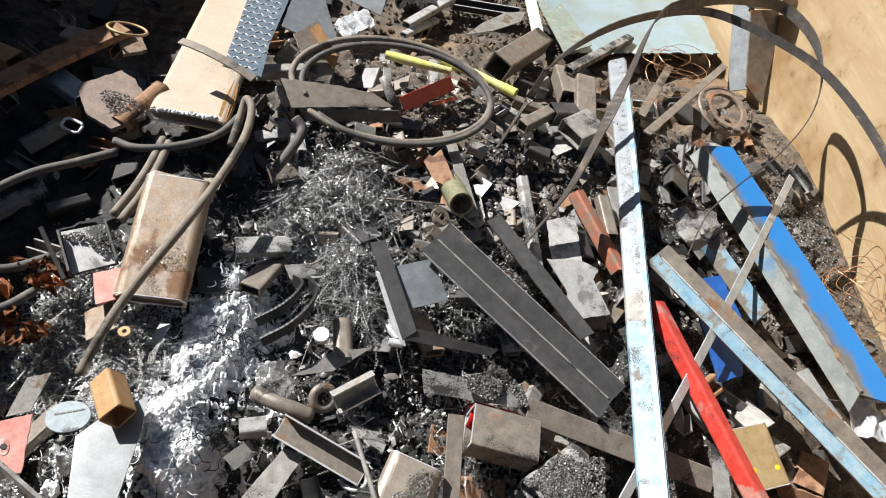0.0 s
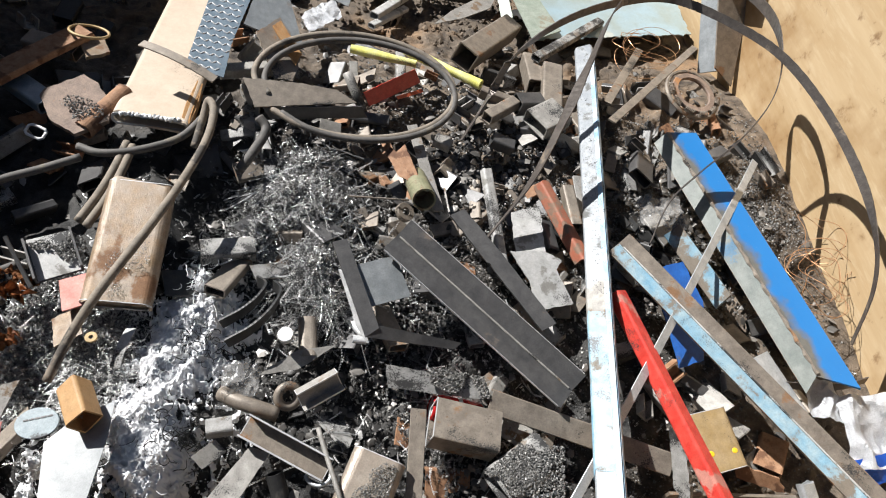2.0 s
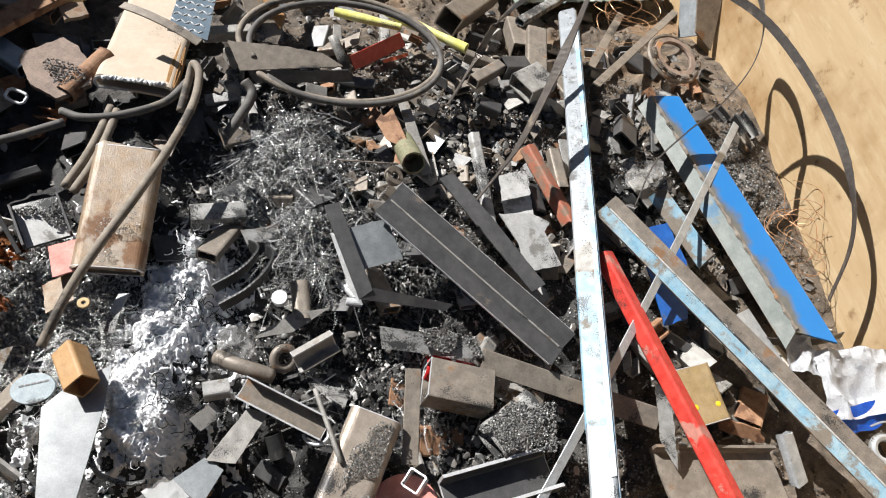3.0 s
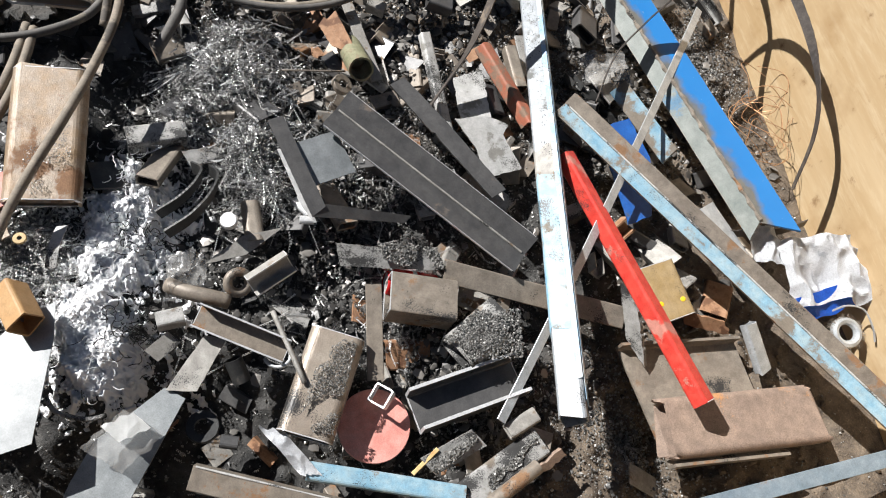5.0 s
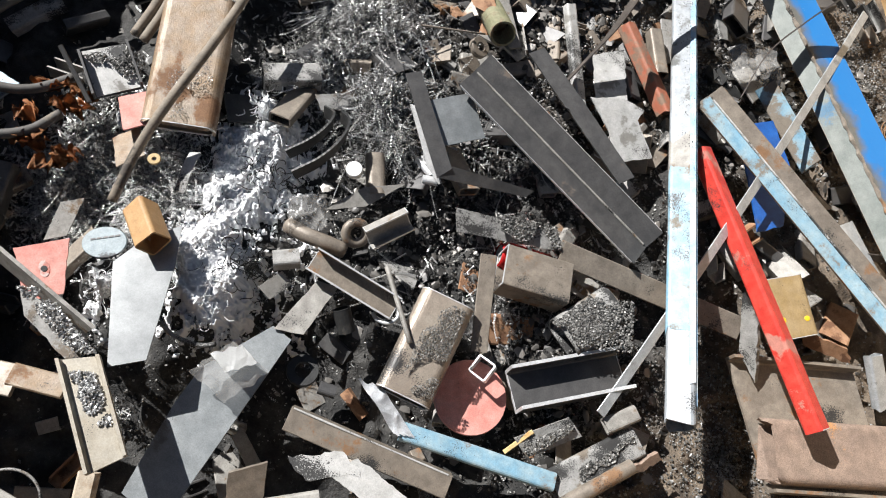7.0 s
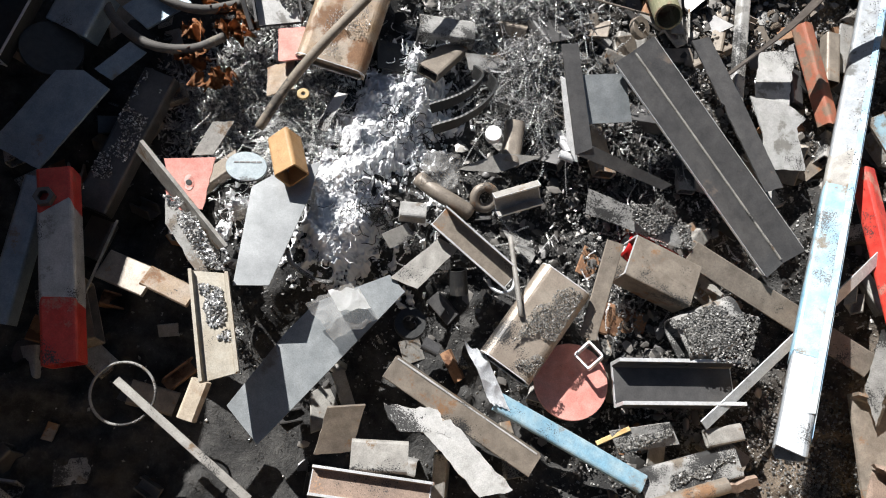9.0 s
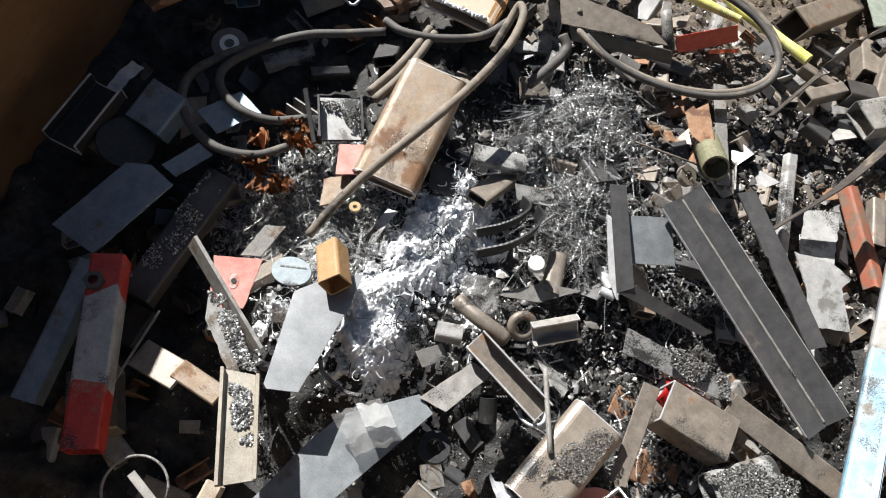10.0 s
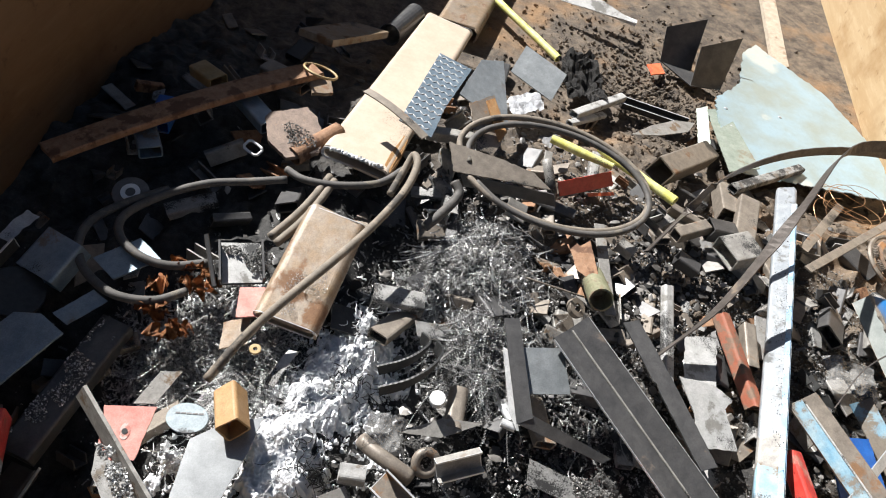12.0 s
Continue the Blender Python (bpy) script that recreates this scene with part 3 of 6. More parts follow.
def heap(x, y):
    z = lie(x, y) - 0.042
    for mx, my, r, h in MOUNDS:
        z += h * math.exp(-((x - mx) ** 2 + (y - my) ** 2) / (r * r))
    k = 1.0 if y < 1.7 else max(0.25, 1 - (y - 1.7))
    k *= min(1.0, max(0.25, (X1 - x) / 0.22))
    z += k * (0.030 * noise.noise((x * 6, y * 6, 2)) + 0.024 * noise.noise((x * 17, y * 17, 4)) + 0.011 * noise.noise((x * 48, y * 48, 6)) - 0.012)
    return max(z, FLOOR + 0.01)


def box_wall(name, x0, x1, y0, y1, z0, z1, mat):
    bm = bmesh.new()
    bmesh.ops.create_cube(bm, size=1.0, matrix=Matrix.Translation(((x0 + x1) / 2, (y0 + y1) / 2, (z0 + z1) / 2)) @ Matrix.Diagonal((x1 - x0, y1 - y0, z1 - z0, 1)))
    return tagged(put(name, bm, mat), kind="structure")


def container():
    top = 0.72
    box_wall("wall_east", X1, X1 + 0.02, Y0, Y1, FLOOR, top, PLY)["label"] = "weathered tan plywood side wall of the scrap container"
    west = box_wall("wall_west", X0 - 0.02, X0, Y0, Y1, FLOOR, 0.60, PLY_SHADED)
    west["label"] = "plywood side wall of the scrap container, shade darkened into its colour"
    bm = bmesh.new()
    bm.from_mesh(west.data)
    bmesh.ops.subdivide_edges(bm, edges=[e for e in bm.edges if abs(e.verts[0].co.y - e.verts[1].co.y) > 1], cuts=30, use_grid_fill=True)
    # unseen top edge, given an invented dip and rise to steer its shadow
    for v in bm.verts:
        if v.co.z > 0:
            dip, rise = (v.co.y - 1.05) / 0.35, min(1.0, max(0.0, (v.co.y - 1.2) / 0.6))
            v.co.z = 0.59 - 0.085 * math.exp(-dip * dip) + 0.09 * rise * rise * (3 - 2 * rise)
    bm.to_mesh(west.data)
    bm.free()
    box_wall("wall_north", X0, X1, Y1, Y1 + 0.02, FLOOR, top, PLY)["label"] = "plywood end wall of the scrap container"
    box_wall("wall_south", X0, X1, Y0 - 0.02, Y0, FLOOR, 0.4, PLY)["label"] = "low plywood end wall of the scrap container"
    box_wall("floor", X0, X1, Y0, Y1, FLOOR - 0.03, FLOOR, DIRT)["label"] = "dirty steel container floor"
    nx, ny = 280, 560
    bm = bmesh.new()
    g = [[bm.verts.new((X0 + (X1 - X0) * i / nx, Y0 + (Y1 - Y0) * j / ny, heap(X0 + (X1 - X0) * i / nx, Y0 + (Y1 - Y0) * j / ny))) for j in range(ny + 1)] for i in range(nx + 1)]
    for i in range(nx):
        for j in range(ny):
            bm.faces.new((g[i][j], g[i + 1][j], g[i + 1][j + 1], g[i][j + 1]))
    ob = put("ground", bm, DIRT, smooth=True)
    tagged(ob, "black oily dirt and fines under the scrap", "dirt", kind="structure")
    bm = bmesh.new()
    bmesh.ops.create_grid(bm, x_segments=1, y_segments=1, size=60, matrix=Matrix.Translation((0, 0, -0.5)))
    tagged(put("pavement", bm, YARD), "bare yard ground round the container", "ground", kind="structure")


container()


def lean(a, b, deg):
    """An up direction for a bar from a to b that is turned by deg about its length, towards its left."""
    x = (Vector(b) - Vector(a)).normalized()
    s = UP.cross(x).normalized()
    return s * math.sin(radians(deg)) + UP * math.cos(radians(deg))


# ---- long bars lying on top of the heap ----
def long_bars():
    a, b = (0.812, 1.563, 0.151), (0.589, 0.229, 0.157)
    wt = tube("square_tube", a, b, 0.050, 0.050, WHITE_BLUE, "long white square tube with pale blue end, torn open tip", r=0.008, n=24, ragged=0.012, dent=0.05, up=lean(a, b, -27))
    span = (Vector(b) - Vector(a)).length
    part("blue_coat", swept(rr(0.0512, 0.0512, 0.0082), span * 0.26, rr(0.0502, 0.0502, 0.008), n=8, ragged=0.03, dent=0.05), SKY_PAINT, wt, "pale blue painted end", m=pose(span * 0.62, 0, 0))
    part("bare_patch", swept(rr(0.0514, 0.0514, 0.0082), span * 0.05, rr(0.0504, 0.0504, 0.008), n=4, ragged=0.03), MILL_DUSTY, wt, "bare grey scraped patch", m=pose(span * 0.585, 0, 0))
    part("blue_stripe", swept(rr(0.011, 0.0016, 0.0005, 1), span * 0.9, None, n=30, ragged=0.01), BLUE_EDGE, wt, "blue oversprayed edge", m=pose(span * 0.05, 0.0195, 0.0262, 0, 0, 0))
    part("blue_stripe", swept(rr(0.044, 0.0012, 0.0005, 1), span * 0.93, None, n=30, ragged=0.01), BLUE_EDGE, wt, "blue painted side", m=pose(span * 0.05, 0.0266, 0.0, 90, 0, 0))
    a, b = (0.745, 0.779, 0.137), (0.889, 0.231, 0.117)
    tube("square_tube", a, b, 0.034, 0.034, RED, "bright red painted square tube with an open end", up=lean(a, b, 25), n=14, dent=0.04, ragged=0.002, cut=(1,))
    a, b = (0.635, 1.101, 0.110), (0.704, 0.893, 0.095)
    tube("square_tube", a, b, 0.032, 0.032, RED_LEAD, "rusty red primed square tube half buried in grit", up=lean(a, b, 20), n=8, dent=0.06, ragged=0.008)
    a, b = (0.757, 0.890, 0.155), (1.345, 0.066, 0.105)
    vee("angle_iron", a, b, (0.030, -48, OLD_STEEL, "gritty brown upright leg"), (0.032, 14, SKY_PAINT, "pale blue painted leg"), "long pale blue painted angle iron, brown gritty upright leg", n=20, ragged=0.004, crease=WHITE_DUST)
    a, b = (0.954, 1.222, 0.179), (1.139, 0.589, 0.133)
    vee("blue_angle_beam", a, b, (0.076, -6, BLUE_BURNT, "bright blue painted leg, scorched along the weld"), (0.038, 42, BLUE_WORN, "scorched grey green leg"), "heavy blue painted angle beam with a scorched grey leg", "angle beam", n=20, ragged=0.008, skew=(0.25, 0.75))
    m, length = axes(a, b)
    bead = along([Vector((length * i / 60, 0.002 + 0.0012 * math.sin(i * 2.1), 0.001)) for i in range(61)], lambda i, u: ring(0.004 + 0.0012 * math.sin(i * 1.7), 7))
    part("weld_bead", bead, OLD_STEEL, bpy.data.objects["blue_angle_beam"], "rough grey-brown weld bead")
    a, b = (1.169, 1.143, 0.183), (0.495, 0.258, 0.059)
    flat("flat_strip", a, b, 0.019, 0.003, GALV, "long thin grey steel strip lying across the bars", "steel strip", up=lean(a, b, 20), n=16, bow=0.012)
    a, b = (0.259, 0.864, 0.183), (0.601, 0.564, 0.101)
    vee("angle_iron", a, b, (0.042, -34, MILL, "dark leg with mill scale"), (0.046, -2, MILL, "dark leg with mill scale"), "dark mill-scale angle iron lying open side up on the heap", n=12, ragged=0.001, crease=MILL_DUSTY)
    a, b, c = (0.387, 0.965, 0.130), (0.563, 0.697, 0.101), (0.420, 0.982, 0.132)
    plate("steel_plate", a, b, c, 0.004, MILL, "dark cracked steel strip plate beside the angle iron", outline=((0, 0), (0.42, -0.05), (0.44, 0.1), (0.5, 0), (1, 0), (1, 1), (0.4, 1.1), (0, 1)), ragged=0.001)
    a, b, c = (0.178, 0.805, 0.159), (0.256, 0.830, 0.161), (0.209, 0.726, 0.133)
    plate("steel_plate", a, b, c, 0.003, PALE_GREY, "pale grey clean square plate over a dark gap", ragged=0.0005)
    plate("dark_bar", (0.129, 0.842, 0.181), (0.158, 0.851, 0.182), (0.195, 0.656, 0.138), 0.005, MILL, "dark flat bar propped against the pale plate", "flat bar", ragged=0, outline=((0, 0), (1, 0), (1, 0.95), (0, 1)))
    plate("dark_bar", (0.195, 0.656, 0.138), (0.223, 0.680, 0.140), (0.370, 0.656, 0.078), 0.005, MILL, "dark flat bar sunk between the offcuts", "flat bar", ragged=0, outline=((0, 0), (1, 0), (0.9, 1), (0.3, 1)))
    plate("bright_bar", (0.143, 0.802, 0.144), (0.154, 0.786, 0.157), (0.188, 0.667, 0.109), 0.005, BRIGHT, "bright rounded steel edge below the dark bar", "flat bar", ragged=0, outline=((0, 0), (1, 0), (1, 1), (0, 0.85)))
    tube("tube_stub", (0.175, 0.676, 0.099), (0.202, 0.673, 0.099), 0.016, 0.014, BRIGHT, "small bright square tube stub", n=2)
    # white sheets and bar
    plate("sheet_offcut", (0.539, 1.004, 0.103), (0.609, 1.025, 0.105), (0.536, 0.868, 0.093), 0.003, WHITE_DUST, "white dusty sheet metal offcut with bent corner", "sheet metal", ragged=0.003)
    plate("sheet_offcut", (0.517, 0.885, 0.115), (0.626, 0.910, 0.106), (0.553, 0.755, 0.085), 0.003, WHITE_DUST, "white dusty sheet metal offcut, creased across", "sheet metal", outline=((0, 0), (0.7, 0.05), (1.05, 0.25), (0.85, 0.4), (0.95, 1), (0.1, 1.02), (0.2, 0.55)), ragged=0.002)
    a, b = (0.487, 1.099, 0.140), (0.507, 0.867, 0.093)
    tube("flat_tube", a, b, 0.026, 0.02, WHITE_DUST, "white dusty narrow tube sunk in black grit", n=6, up=lean(a, b, 15), dent=0.08, ragged=0.006)
    tube("square_tube", (0.698, 1.101, 0.100), (0.702, 0.989, 0.092), 0.03, 0.03, OLD_STEEL, "short brown steel tube under the white tube", n=3)


def top_left():
    # long tan tube with the checker plate on it
    a, b = (-0.262, 1.180, 0.147), (-0.196, 2.102, -0.010)
    tt = tube("rectangular_tube", a, b, 0.165, 0.030, TAN, "wide tan painted rectangular tube with a sawn white end", r=0.02, n=14, cut=(0, 1), ragged=0.005, skew=(0.12, 0.2), t=0.005)
    span = (Vector(b) - Vector(a)).length
    part("rust_edge", swept(rr(0.020, 0.0012, 0.0005, 1), span * 0.16, None, n=12, ragged=0.02, dent=0.5), RUST_ORANGE, tt, "orange rust along the rounded edge", m=pose(0.004, -0.0735, 0.0125, 24, 0, 0))
    part("rust_edge", swept(rr(0.018, 0.0012, 0.0005, 1), span * 0.13, None, n=12, ragged=0.02, dent=0.5), RUST_ORANGE, tt, "orange rust along the rounded edge", m=pose(0.006, -0.0815, 0.002, 78, 0, 0))
    lip = along([Vector((-0.003 + 0.003 * math.sin(i * 1.9), -0.062 + 0.124 * i / 40, 0.0165 + 0.0015 * math.sin(i * 2.7))) for i in range(41)], lambda i, u: ring(0.0042 + 0.0014 * math.sin(i * 2.3), 7))
    part("slag_lip", lip, WHITEP, tt, "lumpy white torch-cut edge")
    a, b = (-0.170, 2.165, -0.040), (-0.126, 2.620, -0.040)
    tube("rectangular_tube", a, b, 0.15, 0.055, TAN_RUST, "second tan rusted rectangular tube, torch-cut open end", r=0.02, n=10, ragged=0.02, t=0.005)
    a, b, c = (-0.169, 1.619, 0.184), (-0.077, 1.624, 0.162), (-0.199, 1.289, 0.199)
    p = plate("checker_plate", a, b, c, 0.004, SLATE, "blue-grey steel checker plate offcut with raised bars", "checker plate", outline=((0, 0), (1, 0), (0.85, 0.65), (0.9, 1.02), (0, 1)), ragged=0.001)
    m = p.matrix_basis.inverted()
    lb, lc = m @ Vector(b), m @ Vector(c)
    bump = bmesh.new()
    bmesh.ops.create_icosphere(bump, subdivisions=2, radius=1.0, matrix=Matrix.Diagonal((0.0080, 0.0022, 0.0018, 1)))
    bar = bpy.data.meshes.new("tread_bar")
    bump.to_mesh(bar)
    bump.free()
    bar.materials.append(BRIGHT)
    for i in range(9):
        for j in range(14):
            u, v = (i + 0.6) / 9.4, (j + 0.6) / 14.2
            if u > 0.9 - 0.12 * v:
                continue
            t = new("tread_bar", bar)
            t.parent = p
            t.matrix_basis = Matrix.Translation(lb * u + lc * v) @ Matrix.Rotation(radians(45 if (i + j) % 2 else -45), 4, "Z")
    flat("flat_bar", (-0.294, 1.335, 0.214), (-0.129, 1.241, 0.211), 0.022, 0.004, OLD_STEEL, "brown steel strap across the tan tube", n=6, bow=0.01)
    # rusty tube under the hose
    a, b = (-0.245, 0.976, 0.171), (-0.263, 0.728, 0.123)
    tube("rectangular_tube", a, b, 0.128, 0.04, TAN_RUST, "short rust-stained tan rectangular tube, torn lower edge", r=0.018, n=12, cut=(0, 1), ragged=0.01, t=0.005, dent=0.03)
    # rust heptagon and pipe
    plate("rusty_plate", (-0.506, 1.233, 0.140), (-0.413, 1.298, 0.145), (-0.433, 1.121, 0.122), 0.012, RUST_GREY, "thick rusty plate offcut with clipped corners", outline=((0.05, 0.1), (0.2, 0), (0.95, 0), (1.1, 0.25), (1.1, 0.7), (0.9, 1), (0.25, 1), (0, 0.6)), ragged=0.003)
    pipe("rusty_pipe", (-0.398, 1.156, 0.114), (-0.330, 1.274, 0.123), 0.022, RUSTY, "rusty brown pipe stub, dark open mouth", n=8, ragged=0.003)
    tag = put("chain_link", along([Vector(((0.021 + 0.0) * x, 0.012 * y, 0)) for x, y in ((1, .6), (.7, 1), (0, 1.05), (-.7, 1), (-1, .6), (-1, -.6), (-.7, -1), (0, -1.05), (.7, -1), (1, -.6), (1, .6))], lambda i, u: ring(0.0032, 8)), WHITEP, Matrix.Translation((-0.489, 1.144, 0.113)) @ pose(0, 0, 0, 20, 0, -25), smooth=True)
    note(tag, "pale rounded rectangular steel loop", "steel loop")
    # plates and tubes round the hose coil
    cut_plate("curved_sheet", [(-0.074, 1.282, 0.188), (0.056, 1.286, 0.182), (0.137, 1.282, 0.174), (0.183, 1.256, 0.166), (-0.045, 1.219, 0.160)], 0.004, OLD_STEEL, "brown sheet offcut lying tilted by the hose", "sheet metal", ragged=0.002)
    plate("dark_sheet", (-0.028, 1.230, 0.150), (0.197, 1.267, 0.143), (-0.012, 1.226, 0.119), 0.003, MILL, "dark folded underside of the brown sheet", "sheet metal", ragged=0.001)
    cut_plate("grey_plate", [(-0.087, 1.474, 0.185), (-0.060, 1.639, 0.190), (-0.004, 1.684, 0.170), (0.059, 1.450, 0.150)], 0.004, PALE_GREY, "blue-grey bent plate standing among the scraps", ragged=0.001)
    cut_plate("rusty_plate", [(-0.054, 1.430, 0.200), (-0.003, 1.499, 0.195), (0.054, 1.416, 0.165), (0.034, 1.323, 0.150), (-0.010, 1.315, 0.150)], 0.005, SPOTTED, "brown plate offcut with torch-cut top", ragged=0.004)
    cut_plate("rust_strip", [(-0.018, 1.454, 0.204), (-0.000, 1.477, 0.203), (0.052, 1.399, 0.172), (0.039, 1.362, 0.166)], 0.004, RUST_ORANGE, "orange rusted strip lying along the brown plate", "steel strip", ragged=0.002)
    rod("steel_rod", (0.160, 1.347, 0.173), (0.198, 1.287, 0.124), 0.012, MILL_DUSTY, "short thick grey steel rod", n=3)
    tube("square_tube", (-0.135, 1.363, 0.142), (-0.018, 1.395, 0.138), 0.03, 0.03, MILL_DUSTY, "dusty grey square tube offcut", n=3)
    plate("square_plate", (0.062, 2.015, 0.046), (0.205, 1.940, 0.038), (0.037, 1.918, 0.003), 0.004, PALE_GREY, "clean grey square plate leaning on the heap", ragged=0.0)
    a, b = (0.497, 1.555, 0.113), (0.683, 1.818, 0.030)
    tube("square_tube", a, b, 0.065, 0.065, OLD_STEEL, "brown square tube with a dark open end", n=4, t=0.004, up=lean(a, b, -12))
    tube("flat_tube", (0.258, 1.824, -0.002), (0.426, 2.071, -0.049), 0.03, 0.022, WHITE_DUST, "pale grey flat tube offcut", n=3)
    tube("flat_tube", (0.249, 1.779, -0.008), (0.366, 1.940, -0.052), 0.025, 0.016, WHITE_DUST, "pale dusty strip under the grey tube", n=3)
    channel("dark_channel", (0.426, 2.055, -0.078), (0.658, 2.047, -0.078), 0.045, 0.02, BLACK, "black oily channel on the floor", n=3)
    plate("dark_plate", (0.434, 1.785, 0.010), (0.665, 2.017, -0.035), (0.439, 1.755, 0.010), 0.003, MILL_DUSTY, "curved grey sheet offcut", outline=((0, 0), (0.3, -0.8), (0.7, -1), (1, 0), (0.85, 1.2), (0.4, 0.9)), ragged=0.0)
    plate("slate_plate", (0.664, 2.078, -0.020), (0.693, 2.080, 0.000), (0.668, 1.879, -0.027), 0.004, GREEN_DULL, "narrow green-grey plate with a sawn edge", ragged=0.002)
    # upright bracket at the far end
    br = new("bracket")
    br.location = (0.681, 2.315, -0.080)
    note(br, "dark steel bracket with two upright plates", "bracket")
    bpy.context.view_layer.update()
    for name, corners in (("upright_plate", [(0.566, 2.399, -0.080), (0.684, 2.405, -0.080), (0.675, 2.547, 0.050), (0.547, 2.427, 0.050)]),
                          ("upright_plate", [(0.681, 2.307, -0.080), (0.795, 2.340, -0.080), (0.805, 2.504, 0.040), (0.678, 2.382, 0.040)]),
                          ("base_plate", [(0.574, 2.401, -0.078), (0.683, 2.402, -0.078), (0.794, 2.344, -0.078), (0.680, 2.304, -0.078)])):
        one = cut_plate(name, corners, 0.004, MILL, "", "")
        one.parent = br
        one.matrix_parent_inverse = br.matrix_world.inverted()
    plate("orange_tag", (0.512, 2.338, -0.070), (0.561, 2.373, -0.070), (0.531, 2.282, -0.070), 0.004, ORANGE, "small orange-red plastic tag with a hole", "plastic tag", ragged=0)
    # galvanised hood
    a, b, c = (0.743, 1.768, 0.005), (1.328, 1.924, -0.028), (0.958, 2.716, -0.060)
    hood = plate("galvanised_hood", a, b, c, 0.003, GREEN_GALV, "large pale green galvanised sheet hood with rivets", "sheet metal", outline=((0, 0), (1.02, 0), (0.92, 0.32), (0.55, 0.68), (0.0, 1.0), (-0.08, 0.9), (-0.05, 0.62), (-0.18, 0.45)), ragged=0.008)
    fl = plate("flange", (0.706, 2.108, -0.030), (0.727, 1.722, 0.035), (0.777, 2.152, -0.030), 0.003, GREEN_DULL, "dull green riveted flange", "", ragged=0.001, outline=((0, 0), (1, 0), (1, 1.4), (0, 1)))
    fl.parent = hood
    fl.matrix_parent_inverse = hood.matrix_basis.inverted()
    m = hood.matrix_basis.inverted()
    la, lc = m @ Vector(b), m @ Vector(c)
    for u, v in ((-0.1, 0.4), (-0.04, 0.28), (0.02, 0.16), (0.08, 0.05), (0.25, 0.42)):
        bm = bmesh.new()
        bmesh.ops.create_icosphere(bm, subdivisions=2, radius=1.0, matrix=Matrix.Translation(la * u + lc * v) @ Matrix.Diagonal((0.007, 0.007, 0.003, 1)))
        part("rivet", bm, GALV, hood, smooth=True)
    # timber batten and far bits
    plate("timber_batten", (1.043, 3.286, -0.080), (1.110, 3.331, -0.080), (1.036, 2.626, -0.080), 0.02, WOOD, "grey weathered timber batten lying along the floor", "timber", ragged=0.001)
    plate("white_sheet", (0.125, 2.550, -0.050), (0.283, 2.559, 0.000), (0.292, 2.459, -0.050), 0.003, WHITE_DUST, "white sheet triangle with a dirty edge", "sheet metal", outline=((0, 0), (1, 0), (1, 0.2), (0.95, 1)), ragged=0.002)
    flat("white_bar", (0.311, 2.581, -0.050), (0.456, 2.560, -0.050), 0.03, 0.015, WHITEP, "short white bar on the far floor", n=3)
    # red plate, plastic, chain-like cloth
    plate("red_plate", (0.202, 1.314, 0.145), (0.336, 1.429, 0.133), (0.220, 1.300, 0.115), 0.003, RED, "red painted sheet strip inside the hose coil", ragged=0.001)
    plate("orange_tag", (0.288, 1.351, 0.108), (0.355, 1.390, 0.104), (0.294, 1.346, 0.103), 0.003, ORANGE, "thin orange-red plastic sliver", "plastic tag", ragged=0)
    pipe("yellow_pipe", (-0.100, 2.430, -0.050), (0.187, 2.158, -0.050), 0.013, YELLOW, "yellow plastic pipe lying at the far side", n=6, dent=0.2)
    pipe("yellow_pipe", (0.175, 1.503, 0.117), (0.341, 1.455, 0.128), 0.011, YELLOW, "split yellow plastic pipe in the hose coil", n=8, dent=0.4)
    pipe("yellow_pipe", (0.305, 1.523, 0.122), (0.501, 1.383, 0.140), 0.013, YELLOW, "crushed yellow plastic pipe with a cut end", n=8, dent=0.35)
    crumple("black_glove", (0.178, 2.185, -0.050), (0.308, 2.224, -0.050), (0.233, 1.929, -0.049), CLOTH, "crumpled black cloth rag", "rag", amp=0.022, seed=3, freq=22)
    crumple("white_bag", (0.044, 1.743, 0.013), (0.136, 1.901, -0.033), (0.068, 1.610, 0.056), BAG_WHITE, "crumpled white plastic scrap", "plastic bag", amp=0.012, seed=8)
    ringc = put("hose_clamp", torus(0.042, 0.0035, 40, 6), OCHRE, Matrix.Translation((-0.430, 1.430, 0.153)) @ pose(0, 0, 0, -22, 8, 0), smooth=True)
    note(ringc, "round steel hose clamp ring", "clamp ring")
    plate("clamp_plate", (-0.450, 1.410, 0.136), (-0.406, 1.443, 0.130), (-0.429, 1.366, 0.132), 0.01, TAN_RUST, "small rusty tan block under the clamp", "steel block", ragged=0.003)


